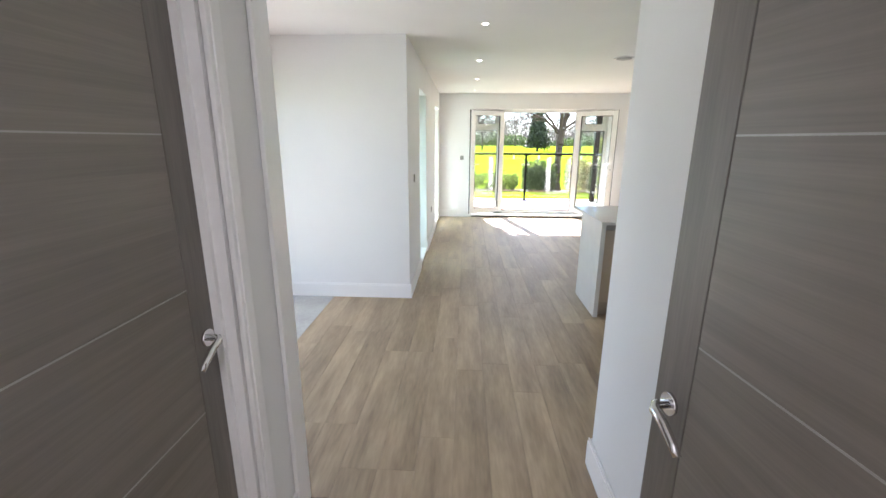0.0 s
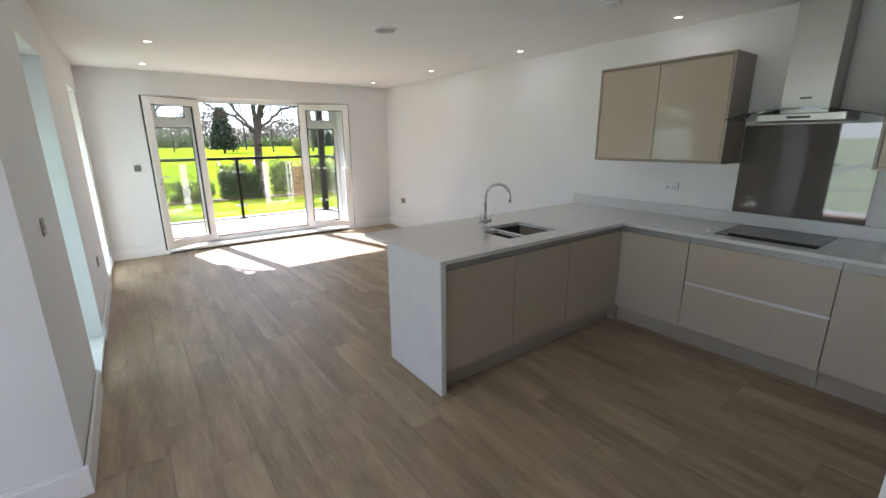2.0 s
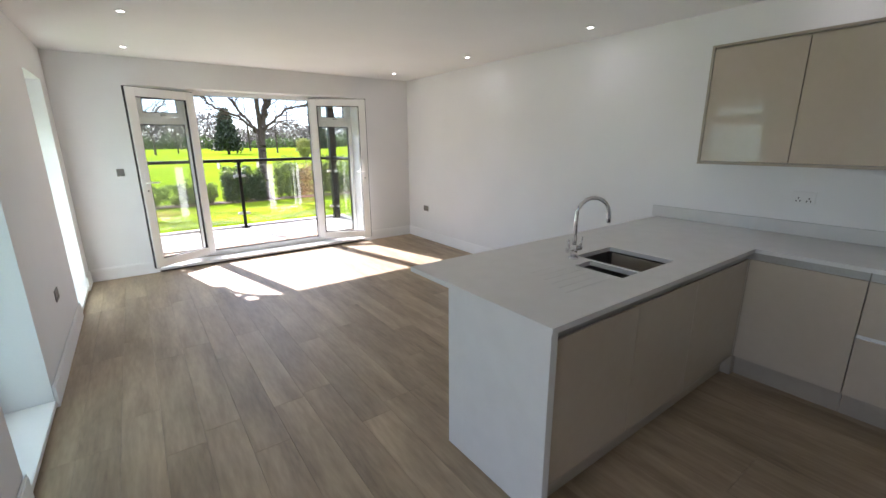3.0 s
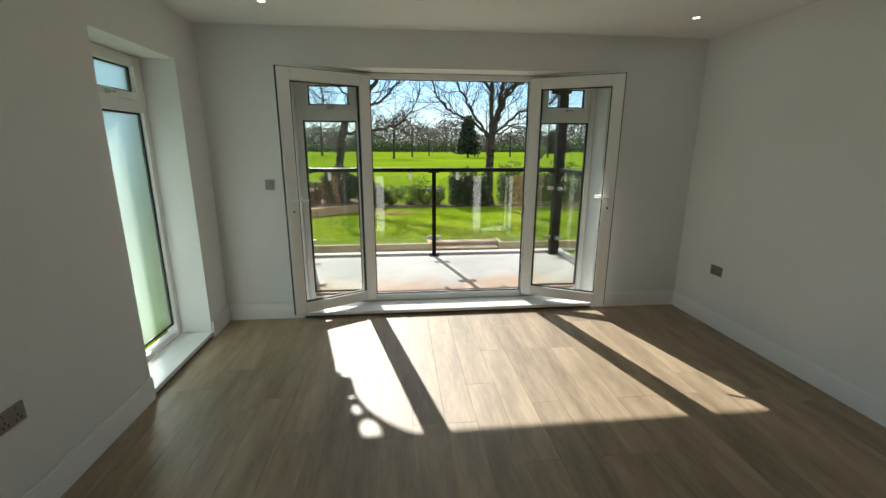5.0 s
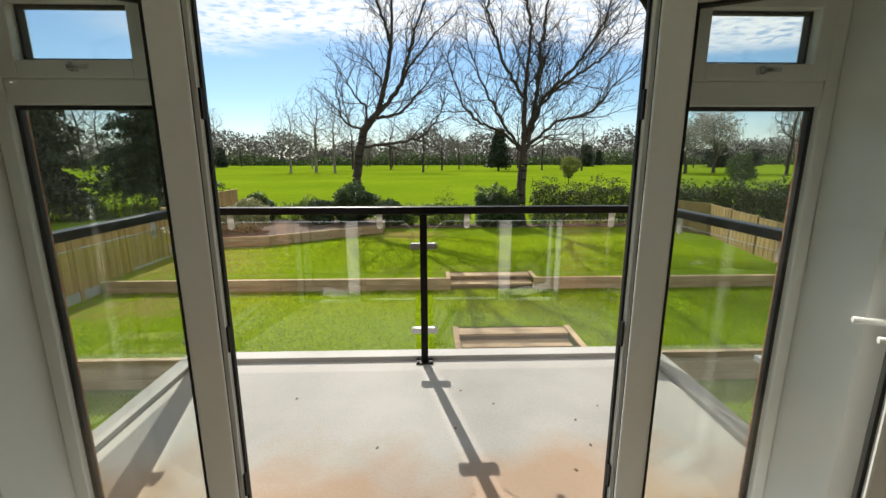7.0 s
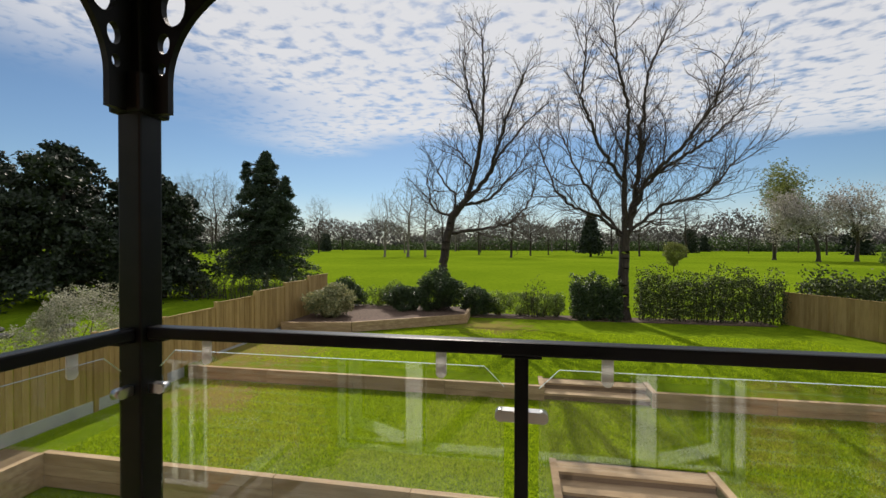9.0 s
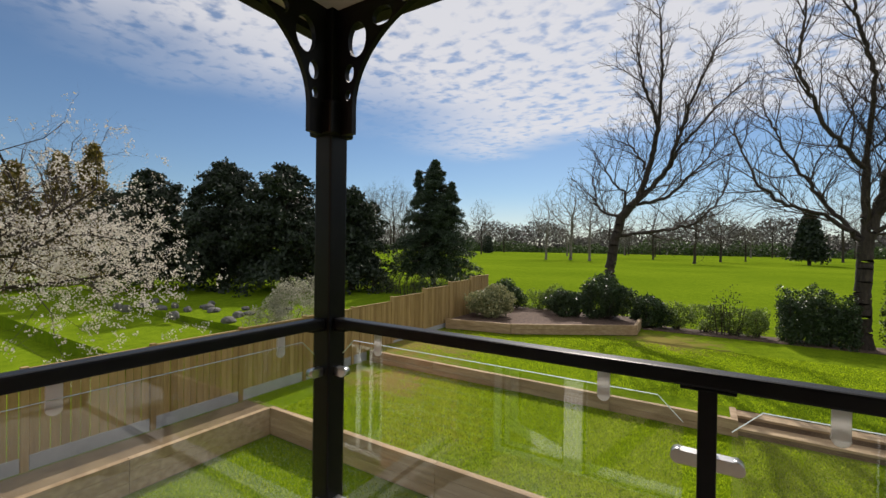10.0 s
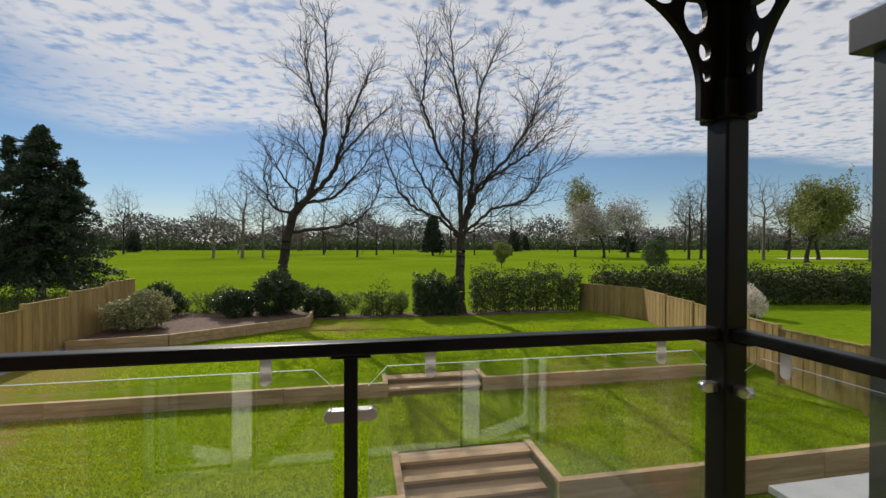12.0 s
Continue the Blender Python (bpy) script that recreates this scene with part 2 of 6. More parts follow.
def brick_courses(m):
    """Stretcher-bond courses with pale mortar over the brick colour."""
    n, l = m.node_tree.nodes, m.node_tree.links
    b = n["Principled BSDF"]
    src = b.inputs["Base Color"].links[0].from_socket
    g, sp, ad, cb, bt, mx = (n.new("ShaderNode" + k) for k in ("NewGeometry", "SeparateXYZ", "Math", "CombineXYZ", "TexBrick", "Mix"))
    mx.data_type = "RGBA"
    l.new(g.outputs["Position"], sp.inputs[0])
    l.new(sp.outputs[0], ad.inputs[0]), l.new(sp.outputs[1], ad.inputs[1])
    l.new(ad.outputs[0], cb.inputs[0]), l.new(sp.outputs[2], cb.inputs[1])
    l.new(cb.outputs[0], bt.inputs["Vector"])
    for k, v in (("Scale", 1.0), ("Mortar Size", 0.006), ("Brick Width", 0.225), ("Row Height", 0.075)):
        bt.inputs[k].default_value = v
    l.new(bt.outputs["Fac"], mx.inputs[0]), l.new(src, mx.inputs[6])
    mx.inputs[7].default_value = (0.36, 0.33, 0.29, 1)
    l.new(mx.outputs[2], b.inputs["Base Color"])


brick_courses(M_BRICK)
M_SOFFIT = paint("cream_soffit", (0.62, 0.58, 0.50), (0.68, 0.64, 0.56), 0.7)
M_SLEEPER = paint("oak_sleeper", (0.34, 0.225, 0.12), (0.54, 0.39, 0.235), 0.8, scale=1.5, fine_scale=22, bump=0.3, stretch=(0.8, 6, 8), rand=0.3)
M_FENCE = paint("larch_fence_board", (0.29, 0.185, 0.064), (0.46, 0.315, 0.13), 0.8, scale=2.2, fine_scale=16, bump=0.25, stretch=(5, 5, 0.7), rand=0.5, lo=0.2, hi=0.8)
M_CONCRETE = paint("grey_concrete", (0.34, 0.35, 0.36), (0.44, 0.45, 0.46), 0.85, scale=3, fine_scale=60, bump=0.2)
M_BARK = paint("bare_bark", (0.022, 0.016, 0.012), (0.060, 0.045, 0.033), 0.9, scale=5, fine_scale=40, bump=0.5, stretch=(3, 3, 0.8))
M_TWIG = paint("twig_bark", (0.040, 0.028, 0.022), (0.075, 0.053, 0.040), 0.85, scale=3, fine_scale=20)
M_PALEBARK = paint("pale_birch_bark", (0.12, 0.10, 0.085), (0.20, 0.175, 0.15), 0.85, scale=1, fine_scale=6)
M_MULCH = paint("bark_mulch", (0.05, 0.03, 0.02), (0.16, 0.10, 0.07), 0.95, scale=9, fine_scale=50, bump=0.6)
M_ROCK = paint("garden_rock", (0.07, 0.065, 0.06), (0.17, 0.165, 0.155), 0.85, scale=4, fine_scale=30, bump=0.5)
M_SAND = paint("bunker_sand", (0.5, 0.42, 0.3), (0.6, 0.52, 0.4), 0.9)
M_DARKGREY = paint("anthracite_cladding", (0.03, 0.033, 0.037), (0.05, 0.053, 0.058), 0.45, scale=3, fine_scale=80)


def leaf_mat(name, c0, c1, rough=0.6, trans=0.25):
    """Leaves coloured clump by clump, a little light passing through them."""
    m, n, l, b = nodes_of(name)
    g = n.new("ShaderNodeNewGeometry")
    r = n.new("ShaderNodeValToRGB")
    r.color_ramp.elements[0].color, r.color_ramp.elements[1].color = (*c0, 1), (*c1, 1)
    l.new(g.outputs["Random Per Island"], r.inputs[0])
    l.new(r.outputs[0], b.inputs["Base Color"])
    b.inputs["Roughness"].default_value = rough
    if trans:
        t = n.new("ShaderNodeBsdfTranslucent")
        mx = n.new("ShaderNodeMixShader")
        mx.inputs[0].default_value = trans
        l.new(r.outputs[0], t.inputs[0])
        l.new(b.outputs[0], mx.inputs[1]), l.new(t.outputs[0], mx.inputs[2])
        l.new(mx.outputs[0], n["Material Output"].inputs[0])
    return m


M_TAB = leaf_mat("frosted_tab", (0.72, 0.70, 0.68), (0.78, 0.76, 0.74), 0.4, 0.6)
L_DARK = leaf_mat("yew_needles", (0.010, 0.020, 0.010), (0.028, 0.045, 0.020), trans=0.05)
L_CYP = leaf_mat("cypress_spray", (0.016, 0.034, 0.016), (0.042, 0.070, 0.030), trans=0.1)
L_GREEN = leaf_mat("shrub_leaf", (0.03, 0.06, 0.015), (0.10, 0.16, 0.04))
L_DKGREEN = leaf_mat("laurel_leaf", (0.016, 0.034, 0.012), (0.06, 0.10, 0.03), 0.4)
L_LIME = leaf_mat("young_leaf", (0.10, 0.15, 0.03), (0.22, 0.30, 0.06))
L_VAR = leaf_mat("variegated_leaf", (0.10, 0.14, 0.06), (0.45, 0.42, 0.20))
L_GOLD = leaf_mat("golden_conifer_spray", (0.10, 0.09, 0.015), (0.30, 0.21, 0.03), trans=0.15)
L_BLOSSOM = leaf_mat("blossom_petal", (0.62, 0.54, 0.46), (0.82, 0.77, 0.71), trans=0.35)
L_PALEBLOOM = leaf_mat("faded_blossom", (0.30, 0.27, 0.24), (0.50, 0.46, 0.42), trans=0.2)
L_WILLOW = leaf_mat("willow_leaf", (0.13, 0.15, 0.03), (0.28, 0.30, 0.08))
# twig colour lightened: the haze of distance is painted into it
L_HAZE = leaf_mat("haze_pale_twigs", (0.075, 0.067, 0.058), (0.15, 0.135, 0.118), trans=0.0)
L_BLADE = leaf_mat("grass_blade", (0.20, 0.31, 0.006), (0.46, 0.58, 0.020), 0.7, 0.75)
L_HEDGE = leaf_mat("hedge_leaf", (0.022, 0.038, 0.010), (0.085, 0.11, 0.026), trans=0.2)


def lawn_mat():
    m, n, l, b = nodes_of("mown_grass")
    g = n.new("ShaderNodeNewGeometry")
    facs = []
    for s, d in ((0.05, 4), (2.4, 4), (26, 5)):
        a = n.new("ShaderNodeTexNoise")
        a.inputs["Scale"].default_value, a.inputs["Detail"].default_value = s, d
        l.new(g.outputs["Position"], a.inputs["Vector"])
        facs.append(a.outputs["Fac"])
    r = n.new("ShaderNodeValToRGB")
    r.color_ramp.elements[0].position, r.color_ramp.elements[1].position = 0.32, 0.66
    r.color_ramp.elements[0].color, r.color_ramp.elements[1].color = (0.090, 0.155, 0.008, 1), (0.185, 0.265, 0.014, 1)
    mm = n.new("ShaderNodeMath")
    mm.operation = "MULTIPLY_ADD"
    mm.inputs[1].default_value = 0.5
    l.new(facs[1], mm.inputs[0])
    m2 = n.new("ShaderNodeMath")
    m2.operation = "MULTIPLY_ADD"
    m2.inputs[1].default_value, m2.inputs[2].default_value = 0.9, -0.22
    l.new(facs[2], m2.inputs[0])
    m3 = n.new("ShaderNodeMath")
    m3.operation = "MULTIPLY_ADD"
    m3.inputs[1].default_value = 0.55
    l.new(facs[0], m3.inputs[0]), l.new(m2.outputs[0], m3.inputs[2])
    m4 = n.new("ShaderNodeMath")
    m4.operation = "SUBTRACT"
    m4.inputs[1].default_value = 0.27
    l.new(m3.outputs[0], m4.inputs[0]), l.new(m4.outputs[0], mm.inputs[2])
    l.new(mm.outputs[0], r.inputs[0])
    # dry, thin patches with soft ragged edges
    colour = r.outputs[0]
    for cx, cy, rad in ((-5.6, 17.0, 1.5), (-6.5, 20.5, 2.4), (0.8, 25.6, 1.6)):
        dist = n.new("ShaderNodeVectorMath")
        dist.operation = "DISTANCE"
        dist.inputs[1].default_value = (cx, cy, -1.9)
        l.new(g.outputs["Position"], dist.inputs[0])
        wob = n.new("ShaderNodeMath")
        wob.operation = "MULTIPLY_ADD"
        wob.inputs[1].default_value = 2.4 * rad
        l.new(facs[1], wob.inputs[0]), l.new(dist.outputs["Value"], wob.inputs[2])
        dry = n.new("ShaderNodeMapRange")
        dry.interpolation_type = "SMOOTHSTEP"
        dry.inputs["From Min"].default_value, dry.inputs["From Max"].default_value, dry.inputs["To Min"].default_value, dry.inputs["To Max"].default_value = 1.4 * rad, 2.6 * rad, 0.75, 0.0
        l.new(wob.outputs[0], dry.inputs["Value"])
        mx = n.new("ShaderNodeMix")
        mx.data_type = "RGBA"
        mx.inputs[7].default_value = (0.26, 0.19, 0.07, 1)
        l.new(dry.outputs[0], mx.inputs[0]), l.new(colour, mx.inputs[6])
        colour = mx.outputs[2]
    l.new(colour, b.inputs["Base Color"])
    b.inputs["Roughness"].default_value = 0.75
    b.inputs["Specular IOR Level"].default_value = 0.0
    bp = n.new("ShaderNodeBump")
    bp.inputs["Strength"].default_value, bp.inputs["Distance"].default_value = 0.7, 0.03
    l.new(facs[2], bp.inputs["Height"])
    l.new(bp.outputs[0], b.inputs["Normal"])
    return m


M_LAWN = lawn_mat()
M_SOIL = paint("bare_soil", (0.16, 0.11, 0.06), (0.27, 0.20, 0.11), 0.95, scale=2, fine_scale=30, bump=0.5)


def glow(name, colour, strength):
    m, n, l, b = nodes_of(name)
    b.inputs["Emission Color"].default_value = (*colour, 1)
    b.inputs["Emission Strength"].default_value = strength
    return m


M_LED = glow("lit_led", (1, 0.93, 0.82), 3.5)


# ---- building helpers ----
def add_box(bm, x0, x1, y0, y1, z0, z1, bevel=0.0):
    vs = [bm.verts.new((x, y, z)) for x in (x0, x1) for y in (y0, y1) for z in (z0, z1)]
    for f in ((0, 1, 3, 2), (4, 6, 7, 5), (0, 4, 5, 1), (2, 3, 7, 6), (0, 2, 6, 4), (1, 5, 7, 3)):
        bm.faces.new([vs[i] for i in f])
    if bevel:
        es = list({e for v in vs for e in v.link_edges})
        bmesh.ops.bevel(bm, geom=es, offset=bevel, segments=2, affect="EDGES", profile=0.6)
    return bm


def box(x0, x1, y0, y1, z0, z1, bevel=0.0):
    return add_box(bmesh.new(), min(x0, x1), max(x0, x1), min(y0, y1), max(y0, y1), min(z0, z1), max(z0, z1), bevel)


def add_tube(bm, pts, radii, sides=12, caps=True):
    """A round bar through points."""
    rings = []
    pts = [Vector(p) for p in pts]
    for i, p in enumerate(pts):
        d = (pts[min(i + 1, len(pts) - 1)] - pts[max(i - 1, 0)]).normalized()
        a = d.cross(Vector((0, 0, 1)) if abs(d.z) < 0.95 else Vector((1, 0, 0))).normalized()
        b = d.cross(a)
        r = radii[i] if isinstance(radii, (list, tuple)) else radii
        rings.append([bm.verts.new(p + (a * math.cos(k * math.tau / sides) + b * math.sin(k * math.tau / sides)) * r) for k in range(sides)])
    for r0, r1 in zip(rings, rings[1:]):
        for k in range(sides):
            bm.faces.new((r0[k], r0[(k + 1) % sides], r1[(k + 1) % sides], r1[k])).smooth = True
    if caps:
        bm.faces.new(rings[0]), bm.faces.new(rings[-1][::-1])
    return bm


def tube(pts, radii, sides=12):
    return add_tube(bmesh.new(), pts, radii, sides)


def disc(x, y, z0, z1, r, sides=28):
    return tube([(x, y, z0), (x, y, z1)], r, sides)


def finish(name, bm, material):
    bmesh.ops.recalc_face_normals(bm, faces=bm.faces)
    me = bpy.data.meshes.new(name)
    bm.to_mesh(me)
    bm.free()
    me.materials.append(material)
    return new(name, me)


def thing(name, label, category, at=(0, 0, 0), rz=0.0, group="", kind=""):
    ob = new(name)
    ob.matrix_world = pose(*at, 0, 0, rz)
    return tagged(ob, label, category, group, kind)


def part(name, bm, material, parent, label=""):
    ob = finish(name, bm, material)
    ob.parent = parent
    return tagged(ob, label)


def solid(name, bm, material, label, category, kind="", group=""):
    return tagged(finish(name, bm, material), label, category, group, kind)


def raw(name, verts, faces, material, parent=None, smooth=False):
    me = bpy.data.meshes.new(name)
    me.from_pydata(verts, [], faces)
    me.materials.append(material)
    if smooth:
        me.polygons.foreach_set("use_smooth", [True] * len(faces))
    me.update()
    ob = new(name, me)
    ob.parent = parent
    return ob
# ---- setting: rooms ----
CEIL = 2.537
FLOOR = tagged(finish("floor", add_box(box(-2.16, 4.3, -2.7, 3.2, -0.22, -0.012), -0.61, 4.3, 3.2, 8.14, -0.3, -0.012), M_JOINT), "dark screed under the oak plank floor", "floor", kind="structure")
solid("ceiling", box(-2.75, 4.45, -2.85, 8.14, CEIL, CEIL + 0.25), M_CEIL, "plain white painted plaster ceiling with downlights", "ceiling", "structure")


def wall(name, *boxes, label="smooth white painted plaster wall", material=None):
    bm = bmesh.new()
    for b in boxes:
        add_box(bm, *b)
    return solid(name, bm, material or M_WALL, label, "wall", "structure")


wall("wall_east", (4.15, 4.45, 0.62, 7.83, 0, CEIL))
OX0, OX1, HEAD = 0.42, 3.25, 2.235           # opening of the glazed doors
wall("wall_north", (-0.62, OX0, 7.83, 8.14, 0, CEIL), (OX1, 4.45, 7.83, 8.14, 0, CEIL), (OX0, OX1, 7.83, 8.14, HEAD, CEIL))
W1, W2, WHEAD = (3.97, 4.84), (6.57, 7.46), 2.2
wall("wall_west", (-0.62, -0.27, 3.2, W1[0], 0, CEIL), (-0.62, -0.27, W1[1], W2[0], 0, CEIL), (-0.62, -0.27, W2[1], 7.83, 0, CEIL),
     (-0.62, -0.27, W1[0], W1[1], WHEAD, CEIL), (-0.62, -0.27, W2[0], W2[1], WHEAD, CEIL))
wall("wall_entry_north", (-2.16, -0.27, 2.905, 3.2, 0, CEIL))
wall("wall_entry_west", (-2.16, -1.84, 2.74, 2.905, 0, CEIL), (-2.16, -1.84, 0.2, 1.0, 0, CEIL), (-2.16, -1.84, 1.0, 2.74, 2.24, CEIL))
wall("wall_entry_south", (-1.84, -0.57, 0.2, 0.34, 0, CEIL))
LD0, LD1 = -0.86, -0.02                       # side door of the hall
wall("wall_hall_west", (-0.57, -0.42, LD1, 0.34, 0, CEIL), (-0.57, -0.42, -2.7, LD0, 0, CEIL), (-0.57, -0.42, LD0, LD1, 2.06, CEIL))
wall("wall_hall_east", (0.95, 1.15, -2.7, 0.62, 0, CEIL))
wall("wall_hall_south", (-0.57, 1.15, -2.85, -2.7, 0, CEIL))
wall("wall_kitchen_south", (1.15, 4.45, 0.47, 0.62, 0, CEIL))


def skirting(name, x0, x1, y0, y1):
    bm = bmesh.new()
    add_box(bm, x0, x1, y0, y1, 0, 0.135, 0.002)
    cx = 0.004
    add_box(bm, x0 + (cx if x1 - x0 < 0.03 else 0), x1 - (cx if x1 - x0 < 0.03 else 0), y0 + (cx if y1 - y0 < 0.03 else 0), y1 - (cx if y1 - y0 < 0.03 else 0), 0.134, 0.152, 0.002)
    solid(name, bm, M_TRIM, "white moulded skirting board along the wall", "baseboard", "structure")


T = 0.018
skirting("baseboard_east", 4.15 - T, 4.148, 3.2, 7.83)
skirting("baseboard_north_1", -0.25, OX0 - 0.003, 7.83 - T, 7.828)
skirting("baseboard_north_2", OX1 + 0.003, 4.13, 7.83 - T, 7.828)
skirting("baseboard_west_1", -0.268, -0.27 + T, 2.905, W1[0] - 0.004)
skirting("baseboard_west_2", -0.268, -0.27 + T, W1[1] + 0.004, W2[0] - 0.004)
skirting("baseboard_west_3", -0.268, -0.27 + T, W2[1] + 0.004, 7.81)
skirting("baseboard_entry", -1.835, -0.27 + T, 2.905 - T, 2.903)
skirting("baseboard_hall", 0.95 - T, 0.948, -1.0, 0.62 + T)
skirting("baseboard_hall_end", 0.948, 2.8, 0.622, 0.62 + T)
skirting("baseboard_hall_west", -0.418, -0.42 + T, 0.05, 0.22)

# grey stone floor by the side entrance
solid("entry_tile", box(-1.84, -1.08, 0.345, 2.9, -0.011, 0.001, 0.001), M_STONE, "polished pale grey stone floor at the side entrance", "floor tile", "structure")

# facade outside
wall("facade_wall_lower", (-0.62, 4.45, 7.9, 8.14, -2.75, -0.31), label="orange brick facade below the balcony", material=M_BRICK)
wall("facade_wall_upper", (-0.66, 4.5, 8.145, 8.2, 2.25, 3.2), (-0.66, OX0, 8.145, 8.2, -0.3, 2.25), (OX1, 4.5, 8.145, 8.2, -0.3, 2.25), label="orange brick facade round the balcony doors", material=M_BRICK)
wall("facade_side", (-2.95, -2.905, -3, 0.1, -2.75, 3.2), (4.455, 4.5, -3, 8.14, -2.75, 3.2), (-2.95, 4.5, -3.05, -3.0, -2.75, 3.2), label="orange brick side walls of the house", material=M_BRICK)
solid("roof_slab", box(-2.95, 4.5, -3.05, 8.14, 2.8, 3.2), M_DARKGREY, "flat grey roof over the flat", "roof", "structure")


# ---- glazed doors and windows ----
def frame_bars(x0, x1, z0, z1, w, y0, y1, bevel=0.006):
    """Four mitre-like bars of a rectangular frame in the x-z plane."""
    bm = bmesh.new()
    add_box(bm, x0, x0 + w, y0, y1, z0, z1, bevel)
    add_box(bm, x1 - w, x1, y0, y1, z0, z1, bevel)
    add_box(bm, x0 + w - 0.001, x1 - w + 0.001, y0 + 0.001, y1 - 0.001, z0, z0 + w, bevel)
    add_box(bm, x0 + w - 0.001, x1 - w + 0.001, y0 + 0.001, y1 - 0.001, z1 - w, z1, bevel)
    return bm


def no_shadow(ob):
    ob.visible_shadow = False
    return ob


def add_fanlight(parent, x0, x1, y, frosted=False):
    """A fixed lower pane and a top-hung light over a transom, set in a parent frame; local x runs along the wall."""
    g = M_FROST if frosted else M_PANE
    part("transom", box(x0, x1, y - 0.033, y + 0.033, 1.815, 1.895, 0.006), M_PVC, parent)
    part("gasket", frame_bars(x0 - 0.002, x1 + 0.002, 0.152, 1.817, 0.016, y - 0.010, y + 0.010, 0), M_BLACK, parent, "thin black glazing gasket")
    no_shadow(part("pane", box(x0 + 0.010, x1 - 0.010, y - 0.006, y + 0.006, 0.165, 1.805), g, parent))
    sash = part("fanlight", frame_bars(x0 + 0.004, x1 - 0.004, 1.895, 2.175, 0.055, y - 0.045, y + 0.03), M_PVC, parent, "white top-hung fanlight")
    part("gasket", frame_bars(x0 + 0.055, x1 - 0.055, 1.946, 2.124, 0.014, y - 0.012, y + 0.012, 0), M_BLACK, sash)
    no_shadow(part("pane", box(x0 + 0.062, x1 - 0.062, y - 0.006, y + 0.006, 1.953, 2.117), g, sash))
    xm = (x0 + x1) / 2
    latch = tube([(xm, y - 0.045, 1.925), (xm, y - 0.062, 1.925)], 0.014, 12)
    add_box(latch, xm - 0.008, xm + 0.055, y - 0.072, y - 0.060, 1.917, 1.933, 0.003)
    part("latch", latch, M_CHROME, sash, "small chrome window latch")


FY = 8.105
dw = thing("door_1", "white uPVC double-door frame with glazed side lights", "door frame", kind="structure")
part("frame", frame_bars(OX0 + 0.003, OX1 - 0.003, 0.055, HEAD - 0.003, 0.05, FY - 0.035, FY + 0.03), M_PVC, dw)
for xa, xb in ((0.955, 1.085), (2.585, 2.715)):
    part("mullion", box(xa, xb, FY - 0.034, FY + 0.022, 0.06, HEAD - 0.01, 0.006), M_PVC, dw)
part("threshold", box(1.0, 2.67, FY - 0.045, FY + 0.05, 0.056, 0.115, 0.006), M_PVC, dw)
part("seal", frame_bars(1.0855, 2.5845, 0.112, HEAD - 0.05, 0.010, FY - 0.012, FY + 0.006, 0), M_BLACK, dw, "black rubber seal round the doorway")
keep = box(1.80, 1.90, FY - 0.042, FY - 0.020, 0.115, 0.122, 0.002)
part("keep", keep, M_CHROME, dw, "steel shoot-bolt keep")
part("keep", box(1.80, 1.90, FY - 0.042, FY - 0.015, HEAD - 0.062, HEAD - 0.052, 0.002), M_CHROME, dw, "steel shoot-bolt keep")
for xk in (1.090, 2.580):
    for zk in (0.35, 0.98, 1.82):
        part("keep", box(xk - 0.004, xk + 0.004, FY - 0.03, FY - 0.008, zk - 0.05, zk + 0.05, 0.002), M_BLACK, dw, "dark hinge-side keep")
add_fanlight(dw, OX0 + 0.055, 0.957, FY)
add_fanlight(dw, 2.713, OX1 - 0.055, FY)
solid("window_sill", box(OX0 + 0.004, OX1 - 0.004, 7.795, 8.066, 0.022, 0.054, 0.006), M_TRIM, "deep white window board under the glazed doors", "window sill", "structure")
# a black strip paints in the shadow gap below the board
solid("sill_shadow_strip", box(OX0 + 0.02, OX1 - 0.02, 7.835, 8.07, 0.0, 0.022), M_BLACK, "black strip painting the shadow gap under the white window board", "trim", "structure")


